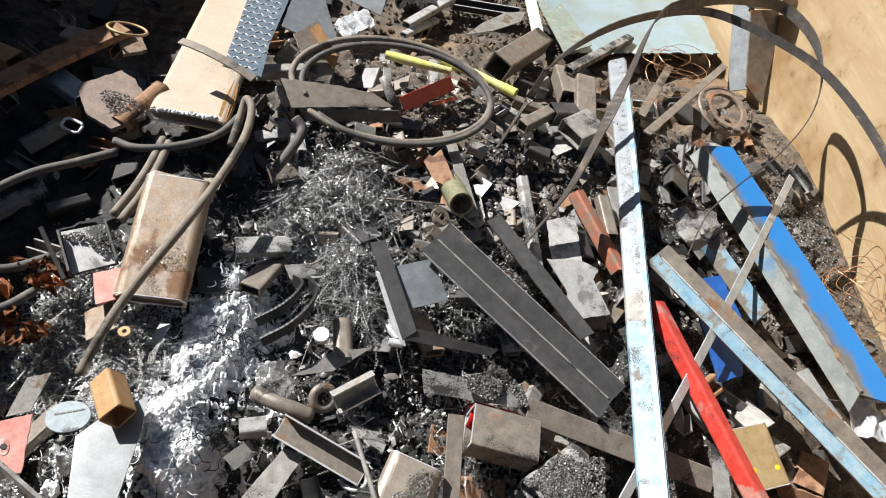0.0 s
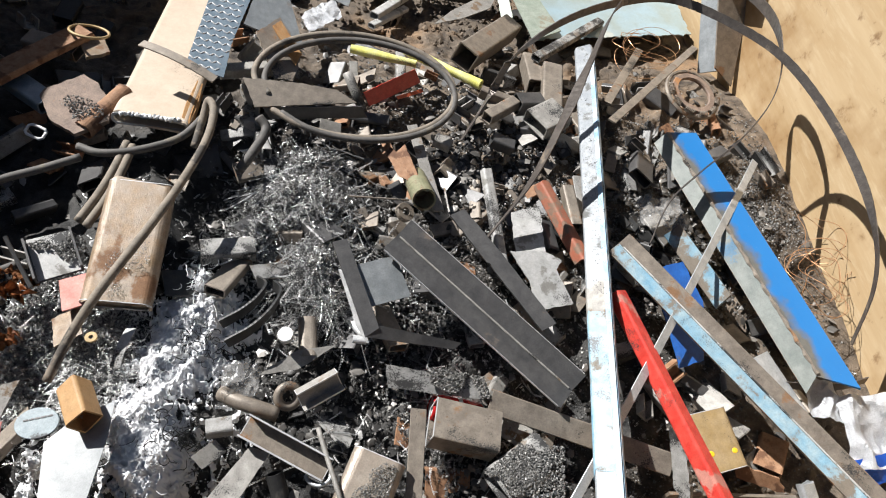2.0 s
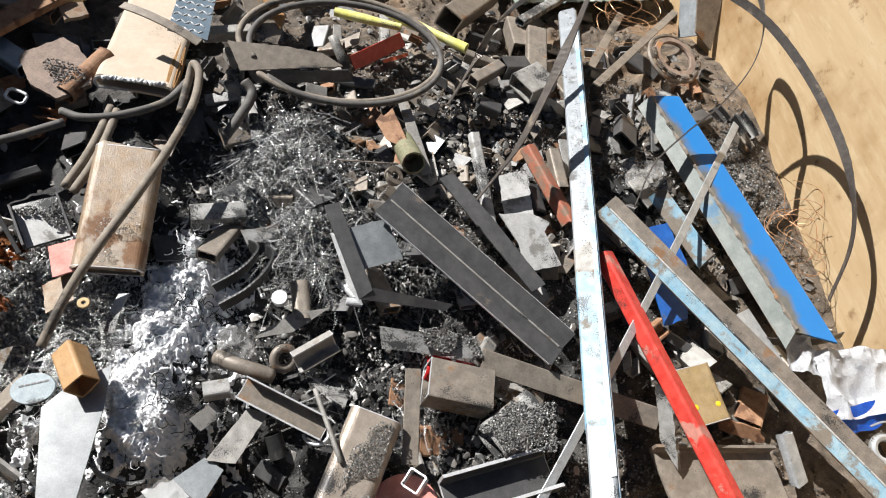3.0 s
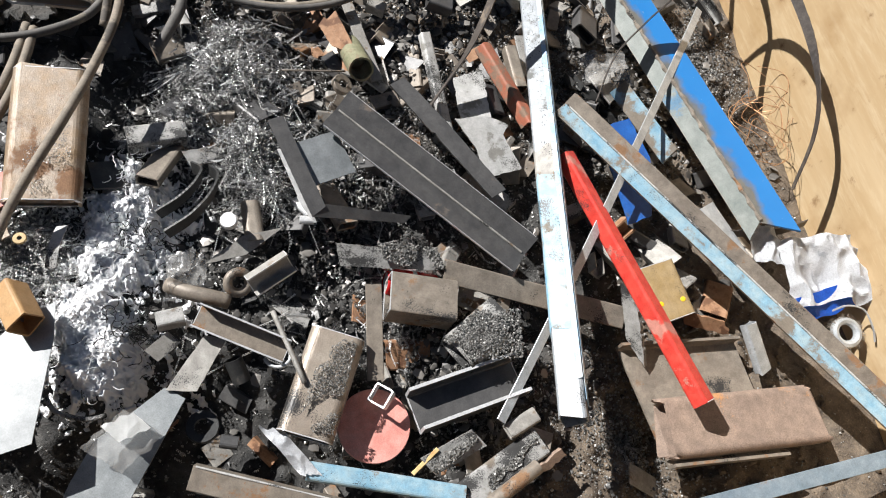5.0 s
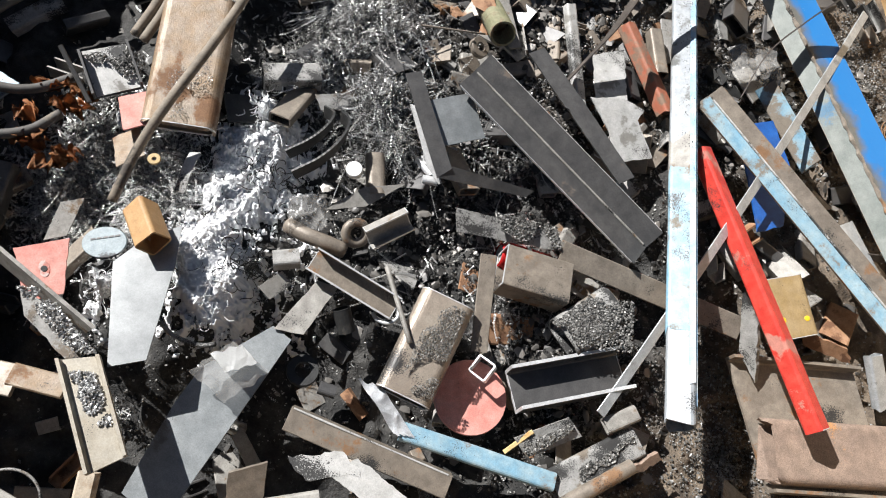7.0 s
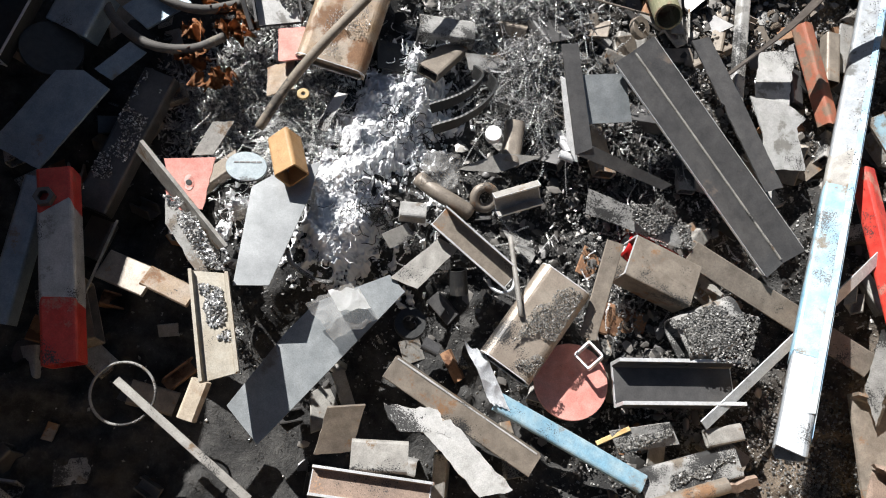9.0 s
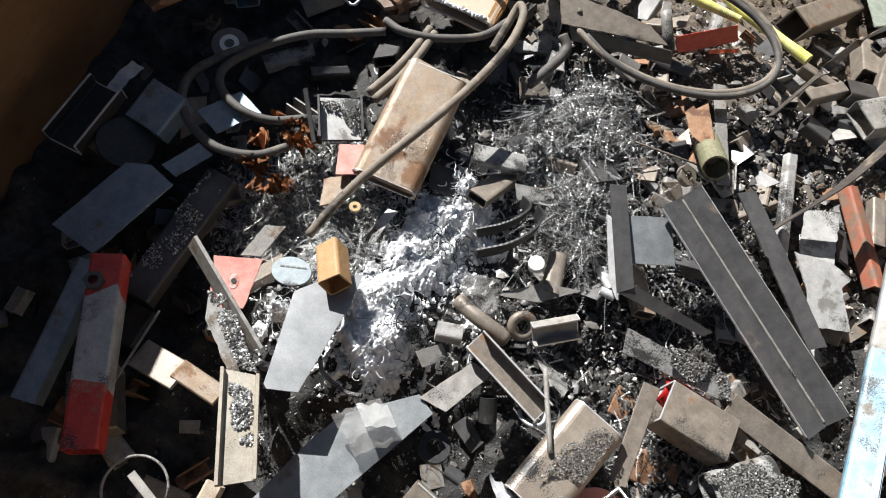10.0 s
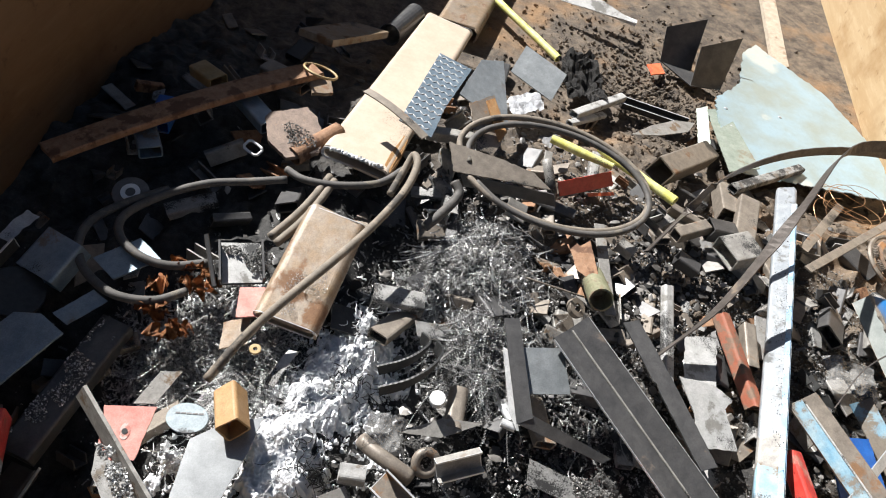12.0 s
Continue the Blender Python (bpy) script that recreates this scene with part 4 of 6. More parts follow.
def hoses():
    # coil by the red plate
    for dx, dy, s, r, mat, lab in ((0, 0, 1.0, 0.0075, HOSE, "dirty brown rubber hose lying in a coil"), (0.012, -0.014, 0.95, 0.0075, HOSE_DARK, "dark rubber hose lying in a coil")):
        c = Vector((0.184, 1.313, 0.165)) + Vector((dx, dy, 0))
        pts = []
        for i in range(17):
            a = radians(215 + i * 21.5)
            pts.append(c + Vector((0.236 * s * math.cos(a) * 1.0, 0.152 * s * math.sin(a), 0.02 * math.sin(a * 1.0) + 0.012 * i / 17)))
        hose("hose", pts, r, mat, lab)
    hose("hose", [(-0.035, 1.201, 0.148), (-0.018, 1.176, 0.136), (-0.040, 1.115, 0.131), (-0.069, 1.066, 0.118)], 0.011, HOSE_DARK, "thick dark hose end with a clamped tip")
    hose("hose", [(-0.163, 1.105, 0.141), (-0.150, 1.171, 0.165), (-0.140, 1.200, 0.188), (-0.125, 1.160, 0.195), (-0.132, 1.069, 0.198), (-0.166, 0.941, 0.209), (-0.212, 0.834, 0.201), (-0.269, 0.725, 0.183), (-0.312, 0.651, 0.148), (-0.348, 0.580, 0.102)], 0.0085, HOSE, "dirty hose looping over the rusty tube, blackened tip", taper=0.0)
    hose("hose", [(-0.393, 1.095, 0.130), (-0.345, 1.074, 0.138), (-0.273, 1.088, 0.139), (-0.195, 1.128, 0.142), (-0.152, 1.191, 0.147)], 0.0085, HOSE_DARK, "dark hose curving under the tan tube")
    hose("hose", [(-0.361, 0.911, 0.117), (-0.332, 0.969, 0.131), (-0.314, 1.030, 0.135), (-0.301, 1.114, 0.131)], 0.0085, HOSE, "dirty hose beside the rusty tube")
    hose("hose", [(-0.344, 0.900, 0.116), (-0.315, 0.961, 0.130), (-0.297, 1.030, 0.135), (-0.288, 1.105, 0.131)], 0.0085, HOSE, "dirty hose beside the rusty tube")
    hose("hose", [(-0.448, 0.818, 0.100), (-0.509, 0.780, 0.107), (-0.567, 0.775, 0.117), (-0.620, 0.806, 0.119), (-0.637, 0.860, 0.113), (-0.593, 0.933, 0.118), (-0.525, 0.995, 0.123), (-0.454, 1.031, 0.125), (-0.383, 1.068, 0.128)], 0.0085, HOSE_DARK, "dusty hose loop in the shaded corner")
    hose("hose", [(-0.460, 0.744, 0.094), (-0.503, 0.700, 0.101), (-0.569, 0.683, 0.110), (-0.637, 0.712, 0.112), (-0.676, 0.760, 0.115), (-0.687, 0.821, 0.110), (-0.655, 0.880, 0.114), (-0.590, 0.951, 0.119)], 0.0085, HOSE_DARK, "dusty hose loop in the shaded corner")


def saw_bands():
    u = Vector((0.35, 0.1, 1))
    pts = [(0.469, 0.919, 0.117), (0.557, 1.012, 0.194), (0.625, 1.123, 0.282), (0.674, 1.216, 0.369), (0.773, 1.393, 0.409), (0.876, 1.422, 0.444), (1.000, 1.474, 0.434), (1.150, 1.520, 0.403), (1.184, 1.408, 0.406), (1.165, 1.277, 0.393), (1.151, 1.206, 0.328), (1.063, 1.114, 0.281), (0.983, 1.067, 0.218), (0.904, 1.005, 0.173), (0.855, 0.920, 0.117)]
    f = [Vector((0.6, 0.3, 1))] * 4 + [Vector((0.3, 0.3, 1))] * 4 + [Vector((0.0, 0.0, 1))] + [Vector((-0.5, -0.5, 0.65))] * 6
    band("saw_band", pts, 0.026, SAW, "springy steel saw band standing in a tall loop", f)
    pts = [(0.431, 1.185, 0.137), (0.500, 1.287, 0.194), (0.538, 1.315, 0.295), (0.658, 1.394, 0.348), (0.800, 1.446, 0.380), (0.940, 1.456, 0.398), (1.077, 1.344, 0.413), (1.159, 1.240, 0.410), (1.227, 1.098, 0.380), (1.267, 0.944, 0.339), (1.268, 0.817, 0.300), (1.271, 0.736, 0.234), (1.263, 0.665, 0.129)]
    f = [Vector((0.6, 0.3, 1))] * 3 + [Vector((0.3, 0.3, 1))] * 4 + [Vector((0.3, 0.2, 0.9))] * 3 + [Vector((-0.35, -0.2, 0.9))] * 3
    band("saw_band", pts, 0.020, SAW, "springy steel saw band looping up against the plywood", f)
    band("saw_band", [(1.048, 0.596, 0.073), (1.128, 0.585, 0.083), (1.223, 0.580, 0.092), (1.294, 0.595, 0.093)], 0.02, SAW, "loose end of a dark steel band", [Vector((0, 0.3, 1))] * 4)
    # post against the wall and clutch ring
    a, b = (1.305, 1.685, 0.012), (1.310, 1.938, 0.193)
    flat("steel_post", a, b, 0.065, 0.008, PALE_GREY, "pale grey flat post leaning on the plywood wall", n=4, up=(-0.75, -0.55, 0.35))
    # the post's own shaded face, its shade put into a darker brown
    cut_plate("brown_plate", [(1.281, 1.818, 0.210), (1.394, 1.837, 0.215), (1.358, 1.609, 0.030), (1.291, 1.676, 0.030)], 0.006, OLD_STEEL, "shaded side face of the pale post, darkened by its brown colour", "steel plate")
    flat("steel_block", (1.330, 1.894, 0.190), (1.330, 1.741, 0.291), 0.05, 0.03, OLD_STEEL, "brown steel block on top of the post", "steel block", n=2)
    c = Vector((1.147, 1.476, 0.103))
    cl = new("clutch_disc")
    cl.matrix_world = Matrix.Translation(c) @ pose(0, 0, 0, 10, 6, 0)
    note(cl, "rusty clutch disc ring with coil springs", "clutch disc")
    bm = bmesh.new()
    n = 48
    rows = [[bm.verts.new((q * math.cos(2 * math.pi * i / n), q * math.sin(2 * math.pi * i / n), z)) for i in range(n)] for q, z in ((0.052, 0.0), (0.066, 0.0), (0.068, -0.004), (0.066, -0.012), (0.052, -0.012), (0.05, -0.004))]
    for k in range(6):
        for i in range(n):
            bm.faces.new((rows[k][i], rows[k][(i + 1) % n], rows[(k + 1) % 6][(i + 1) % n], rows[(k + 1) % 6][i]))
    part("ring", bm, RUST_GREY, cl)
    bm = torus(0.08, 0.006, 48, 6)
    part("outer_ring", bm, OLD_STEEL, cl, m=pose(0, 0, -0.012))
    for k in range(7):
        a0 = radians(170 + k * 33)
        path = []
        for i in range(49):
            q = i / 48
            a = a0 + radians(22) * q
            rr_ = 0.074 + 0.007 * math.cos(q * 2 * math.pi * 6)
            path.append(Vector((rr_ * math.cos(a), rr_ * math.sin(a), 0.007 * math.sin(q * 2 * math.pi * 6))))
        part("spring", along(path, lambda i, u: ring(0.0016, 5)), OLD_STEEL, cl)


def lower_right():
    # channel and rusted tube on the bare floor
    a, b = (0.810, 0.259, 0.000), (1.074, 0.245, 0.000)
    channel("wide_channel", a, b, 0.25, 0.032, OLD_STEEL, "wide grey-brown steel channel lying open side up", n=8, t=0.006, edge=False, cut=(), skew=(-0.2, -0.12))
    a, b = (0.838, 0.205, 0.046), (1.159, 0.191, 0.046)
    tube("rectangular_tube", a, b, 0.118, 0.042, RUST_GREY, "heavily rusted rectangular tube with torn ends", r=0.014, n=24, ragged=0.035, t=0.006, dent=0.04)
    a, b = (0.883, 0.524, 0.098), (0.907, 0.409, 0.080)
    tb = tube("rectangular_tube", a, b, 0.095, 0.05, OCHRE, "ochre-stained rectangular tube with yellow paint spots", r=0.014, n=8, cut=(0, 1), t=0.005)
    for x, y, r in ((0.082, -0.028, 0.006), (0.088, -0.036, 0.0055), (0.086, 0.026, 0.0055)):
        bm = bmesh.new()
        bmesh.ops.create_icosphere(bm, subdivisions=2, radius=1.0, matrix=Matrix.Translation((x, y, 0.025)) @ Matrix.Diagonal((r, r * 1.2, 0.0012, 1)))
        part("paint_spot", bm, YELLOW_SPOT, tb, "yellow paint spot")
    plate("gritty_plate", (0.790, 0.486, 0.095), (0.814, 0.425, 0.091), (0.805, 0.392, 0.029), 0.01, GRITTY, "grit-covered torn plate edge", ragged=0.004)
    plate("rusty_offcut", (0.932, 0.434, 0.052), (1.030, 0.399, 0.049), (0.949, 0.410, 0.030), 0.006, RUSTY, "orange rusty offcut under the tube", ragged=0.004)
    a, b = (0.830, 0.055, 0.034), (1.399, 0.086, 0.056)
    flat("flat_strip", a, b, 0.032, 0.004, SLATE, "long blue-grey flat bar with yellow marks", n=10)
    tube("flat_tube", (1.053, 0.652, 0.098), (1.121, 0.490, 0.076), 0.05, 0.022, GALV, "pale grey flat tube beside the blue beam", n=6, r=0.008, dent=0.05)
    tube("flat_tube", (1.084, 0.384, 0.058), (1.108, 0.293, 0.021), 0.035, 0.02, GALV, "short pale tube under the angle iron", n=4, ragged=0.008)
    plate("blue_plate", (0.848, 0.860, 0.103), (0.934, 0.884, 0.105), (0.855, 0.629, 0.066), 0.004, NAVY, "deep blue painted plate under the strip", ragged=0.002, outline=((0, 0), (1, 0), (1.3, 0.45), (0.9, 1), (0.2, 1)))
    a, b = (0.941, 0.969, 0.131), (1.026, 0.792, 0.108)
    angle("angle_iron", a, b, 0.045, 0.045, SKY_PAINT, "short pale blue angle iron offcut", up=lean(a, b, 45), n=6, ragged=0.01)
    crumple("plastic_film", (0.847, 1.052, 0.127), (0.957, 1.044, 0.126), (0.846, 0.967, 0.111), FILM, "crumpled clear plastic film", "plastic film", amp=0.015, seed=5)
    crumple("plastic_bag", (1.198, 0.554, 0.070), (1.451, 0.547, 0.100), (1.197, 0.407, 0.050), BAG_WHITE, "torn white plastic sack by the wall", "plastic bag", amp=0.03, seed=2, n=44, freq=9.0)
    crumple("plastic_bag", (1.194, 0.425, 0.071), (1.368, 0.452, 0.083), (1.230, 0.378, 0.048), BAG_BLUE, "shiny blue plastic sack scrap", "plastic bag", amp=0.007, seed=11, n=30, freq=8.0)
    crumple("paper_scrap", (1.114, 0.605, 0.094), (1.195, 0.585, 0.093), (1.139, 0.519, 0.068), BAG_WHITE, "crumpled white paper scrap", "paper", amp=0.014, seed=17)
    # wire brush wheel
    c = Vector((1.320, 0.346, 0.045))
    wb = new("wire_brush")
    wb.matrix_world = Matrix.Translation(c) @ pose(0, 0, 0, 12, -10, 0)
    note(wb, "worn wire brush wheel with a bent wire handle", "wire wheel")
    bm = torus(0.026, 0.009, 40, 8)
    part("hub", bm, GALV, wb)
    me = bmesh.new()
    for i in range(220):
        a = rng.uniform(0, 2 * math.pi)
        r0, r1, z = 0.028, rng.uniform(0.040, 0.047), rng.uniform(-0.007, 0.007)
        d = Vector((math.cos(a), math.sin(a), 0))
        s = Vector((-d.y, d.x, 0)) * 0.0007
        v = [me.verts.new(q) for q in (d * r0 + s + UP * z, d * r0 - s + UP * z, d * r1 + UP * (z + rng.uniform(-.003, .003)))]
        me.faces.new(v)
    br = part("bristles", me, OLD_STEEL, wb, "rusty wire bristles")
    br["kind"] = "stuff"
    part("handle", along(smooth_path([(-0.03, 0.05, 0.02), (0.0, 0.055, 0.03), (0.035, 0.04, 0.03), (0.05, 0.0, 0.02), (0.052, -0.03, 0.01)], 6), lambda i, u: ring(0.0022, 6)), GALV, wb, "bent bright wire")
    # copper wire tangle by the wall
    rw = random.Random(4)
    for k in range(9):
        c = Vector((1.282, 0.889, 0.095)) + Vector((rw.uniform(-.05, .06), rw.uniform(-.09, .1), rw.uniform(0, .03)))
        a0, r = rw.uniform(0, 6.28), rw.uniform(0.03, 0.075)
        pts = [c + Vector((r * (1 + 0.25 * math.sin(i * 1.7 + k)) * math.cos(a0 + i * 0.62), r * 1.3 * math.sin(a0 + i * 0.62), 0.018 * math.sin(i * 1.1 + k))) for i in range(rw.randint(7, 13))]
        note(put("copper_wire", along(smooth_path(pts, 5), lambda i, u: ring(0.0008, 5)), COPPER), "loose curl of thin copper wire", "wire", "copper wires")
    for k in range(7):
        c = Vector((1.093, 1.715, 0.033)) + Vector((rw.uniform(-.08, .08), rw.uniform(-.06, .06), rw.uniform(0, .02)))
        a0, r = rw.uniform(0, 6.28), rw.uniform(0.04, 0.07)
        pts = [c + Vector((r * 1.3 * math.cos(a0 + i * 0.62), r * (1 + 0.2 * math.sin(i + k)) * math.sin(a0 + i * 0.62), 0.01 * math.sin(i * 1.1 + k))) for i in range(rw.randint(7, 12))]
        note(put("copper_wire", along(smooth_path(pts, 5), lambda i, u: ring(0.0008, 5)), COPPER), "loose curl of thin copper wire", "wire", "copper wires")
    flat("flat_strip", (0.853, 1.381, 0.120), (1.084, 1.748, 0.022), 0.024, 0.004, OLD_STEEL, "short rusty flat strip near the clutch ring", n=4)
    flat("flat_strip", (0.835, 1.286, 0.144), (1.277, 1.775, 0.033), 0.022, 0.004, OLD_STEEL, "brown flat strip near the clutch ring", n=4)


def middle():
    a, b = (0.221, 0.442, 0.102), (0.146, 0.275, 0.080)
    tube("rectangular_tube", a, b, 0.098, 0.05, SPOTTED, "rust-spotted rectangular tube with bright rounded edge and grit", r=0.018, n=10, cut=(0, 1), t=0.005, ragged=0.003)
    disc("red_disc", (0.273, 0.289, 0.021), 0.066, 0.006, RED_DUSTY, "round dusty red painted steel disc", "steel disc", tilt=(4, 3))
    c = Vector((0.284, 0.331, 0.064))
    bm = swept(rr(0.036, 0.036, 0.004), 0.016, rr(0.030, 0.030, 0.002), n=1)
    note(put("square_ring", bm, BRIGHT, Matrix.Translation(c) @ pose(0, 0, 0, 0, 68, 0) @ pose(0, 0, 0, 40, 0, 0)), "thin slice of bright square tube", "tube slice")
    flat("flat_bar", (0.295, 0.529, 0.099), (0.281, 0.361, 0.056), 0.03, 0.005, OLD_STEEL, "short dusty flat bar with a clean pale end", n=4)
    channel("steel_channel", (0.345, 0.299, 0.022), (0.556, 0.343, 0.025), 0.078, 0.045, MILL, "steel channel offcut with two bright flange edges", n=4, t=0.006)
    a, b = (0.439, 0.390, 0.078), (0.543, 0.456, 0.083)
    tube("round_edged_tube", a, b, 0.085, 0.05, GRITTY, "grit-coated tube offcut lying in swarf", r=0.022, n=8, dent=0.05)
    a, b = (0.326, 0.515, 0.098), (0.452, 0.489, 0.086)
    tube("box_section", a, b, 0.080, 0.06, OLD_STEEL, "brown box section with an open end", "box section", n=6, t=0.003, r=0.003, cut=(0,))
    can = new("drink_can")
    ca, cb = Vector((0.328, 0.555, 0.041)), Vector((0.389, 0.546, 0.030))
    m, length = axes(ca, cb)
    can.matrix_world = m
    note(can, "red drink can stuck in the box section", "drink can")
    prof = ((0.0, 0.021), (0.003, 0.025), (0.006, 0.024), (0.016, 0.030), (0.10, 0.030), (0.108, 0.024))
    bm = bmesh.new()
    rows = [[bm.verts.new((x, r * math.cos(2 * math.pi * i / 32), r * math.sin(2 * math.pi * i / 32))) for i in range(32)] for x, r in prof]
    for k in range(len(rows) - 1):
        for i in range(32):
            bm.faces.new((rows[k][i], rows[k][(i + 1) % 32], rows[k + 1][(i + 1) % 32], rows[k + 1][i]))
    bm.faces.new(rows[-1])
    part("body", bm, CAN_RED, can, smooth=True)
    part("lid", swept(ring(0.022, 32), 0.002, None, n=1), GALV, can, "bright can lid", m=pose(0.003, 0, 0))
    part("white_band", swept(ring(0.0303, 32), 0.008, ring(0.0299, 32), n=1), WHITEP, can, "pale stripe on the can", m=pose(0.05, 0, 0))
    a, b = (0.447, 0.570, 0.092), (0.810, 0.447, 0.063)
    angle("angle_iron", a, b, 0.03, 0.045, OLD_STEEL, "brown-grey angle iron running under the long bars", up=lean(a, b, 60), n=8)
    plate("gritty_plate", (0.237, 0.621, 0.095), (0.430, 0.595, 0.093), (0.242, 0.583, 0.073), 0.004, GRITTY, "steel plate strewn with black grit, pale bare end", ragged=0.001, outline=((0, 0), (0.5, 0.1), (1, 0.1), (1.05, 0.95), (0.55, 1.0), (0, 1)))
    a, b = (-0.014, 0.504, 0.087), (0.131, 0.427, 0.071)
    channel("steel_channel", a, b, 0.042, 0.028, OLD_STEEL, "short steel channel with sharp pale edges", n=4, t=0.003, up=lean(a, b, -18))
    w = put("thick_washer", torus(0.019, 0.0085, 36, 12), OLD_STEEL, Matrix.Translation((0.057, 0.557, 0.091)) @ pose(0, 0, 0, 35, 20, 0), smooth=True)
    note(w, "thick grey rubber-like ring", "ring")
    a, b = (0.075, 0.553, 0.090), (0.146, 0.591, 0.103)
    channel("channel_clip", a, b, 0.04, 0.02, MILL_DUSTY, "small bent channel clip", t=0.003, n=3, up=lean(a, b, -50))
    crumple("plastic_film", (-0.062, 0.609, 0.094), (0.002, 0.616, 0.095), (-0.058, 0.546, 0.090), FILM, "crumpled dirty clear film", "plastic film", amp=0.016, seed=21)
    hose("bone_shaped_tube", [(-0.062, 0.568, 0.081), (-0.030, 0.548, 0.090), (0.004, 0.536, 0.089), (0.039, 0.527, 0.078)], 0.014, OLD_STEEL, "dusty curved tube stub", "tube stub", per=4)
    cp = disc("bottle_cap", (0.047, 0.667, 0.124), 0.0145, 0.014, WHITEP, "white plastic bottle cap lying in the swarf", "bottle cap", tilt=(8, -6))
    for k in range(24):
        a = 2 * math.pi * k / 24
        part("rib", swept(rr(0.0014, 0.0012, 0.0003, 1), 0.011, None, n=1), WHITEP, cp, m=Matrix.Translation((0.0145 * math.cos(a), 0.0145 * math.sin(a), -0.0015)) @ pose(0, 0, 0, 0, 90, 0))
    rod("bent_rod", (0.111, 0.491, 0.106), (0.154, 0.360, 0.096), 0.0045, MILL_DUSTY, "thin steel rod poking out of the heap")
    hose("wire_hook", [(0.092, 0.419, 0.071), (0.100, 0.407, 0.070), (0.118, 0.398, 0.079), (0.134, 0.408, 0.080), (0.136, 0.431, 0.081)], 0.0035, GALV, "pale bent wire hook in shade", "wire hook", per=5)
    for pts in ([(-0.071, 0.686, 0.122), (-0.037, 0.704, 0.132), (-0.010, 0.730, 0.136), (0.005, 0.762, 0.134), (-0.011, 0.783, 0.122)], [(-0.058, 0.648, 0.118), (-0.015, 0.672, 0.130), (0.018, 0.709, 0.135), (0.033, 0.750, 0.132), (0.020, 0.776, 0.120)]):
        band("rubber_strap", pts, 0.024, BLACK, "black curved strap standing in the ash", [Vector((0.1, 0.25, 1))] * 5, t=0.002, category="strap")
    # lower edge
    a, b = (-0.031, 0.258, 0.049), (0.237, 0.154, 0.031)
    ai = angle("angle_iron", a, b, 0.03, 0.04, OLD_STEEL, "rust-brown angle iron with a sawn white rim", up=lean(a, b, 70), n=8, ragged=0.003)
    part("rim", swept(rr(0.004, 0.003, 0.001, 2), 0.275, None, n=40, dent=0.6, ragged=0.004), WHITE_DUST, ai, "ragged white sawn rim", m=pose(0.004, 0.0005, -0.0005))
    a, b = (0.148, 0.226, 0.046), (0.411, 0.146, 0.041)
    tube("flat_tube", a, b, 0.032, 0.02, SKY_PAINT, "pale blue painted flat tube, one end crushed white", n=12, dent=0.06)
    crumple("crushed_sheet", (0.075, 0.301, 0.062), (0.111, 0.296, 0.052), (0.135, 0.218, 0.046), BAG_WHITE, "crushed white sheet end of the blue tube", "sheet metal", amp=0.008, seed=31)
    pipe("steel_pipe", (0.424, 0.110, 0.028), (0.555, 0.174, 0.033), 0.0135, OLD_STEEL, "short grey steel pipe", n=4)
    plate("torn_rag", (0.554, 0.170, 0.032), (0.605, 0.195, 0.034), (0.568, 0.162, 0.022), 0.008, RUST_GREY, "torn orange and white scrap stuck in the pipe", "scrap", ragged=0.006)
    tube("gritty_tube", (0.411, 0.142, 0.030), (0.573, 0.218, 0.036), 0.055, 0.03, GRITTY, "gritty flat tube beside the pipe", n=4)
    plate("gritty_plate", (0.341, 0.216, 0.046), (0.442, 0.253, 0.048), (0.366, 0.186, 0.034), 0.004, GRITTY, "dusty grey plate offcut", ragged=0.001)
    tube("tube_stub", (0.509, 0.240, 0.048), (0.571, 0.265, 0.049), 0.03, 0.015, MILL_DUSTY, "small grey tube stub on a plate", n=2)
    flat("flat_strip", (0.325, 0.194, 0.034), (0.374, 0.228, 0.047), 0.008, 0.006, TIMBER, "thin yellowish stick among the offcuts", "stick", n=3)
    a, b, c = (-0.033, 0.182, 0.033), (0.055, 0.192, 0.034), (-0.004, 0.146, 0.031)
    plate("white_block", a, b, c, 0.02, WHITE_DUST, "white and rust crusted steel block", "steel block", ragged=0.006)
    plate("white_plate", (0.028, 0.161, 0.032), (0.079, 0.181, 0.033), (0.150, 0.073, 0.025), 0.008, WHITE_DUST, "pale crusted plate with rusty edge", ragged=0.004)
    tube("box_section", (-0.067, 0.093, 0.047), (0.022, 0.107, 0.048), 0.05, 0.04, MILL_DUSTY, "dusty grey box section offcut", "box section", n=3)
    plate("grey_plate", (-0.124, 0.082, 0.026), (-0.068, 0.098, 0.027), (-0.118, 0.152, 0.071), 0.006, OLD_STEEL, "brown steel plate tipped up on edge", ragged=0.002)
    a, b = (-0.118, 0.044, 0.033), (0.069, 0.056, 0.034)
    channel("rusty_channel", a, b, 0.045, 0.02, RUST_GREY, "rusty channel with pale sawn edges", n=4, ragged=0.004)


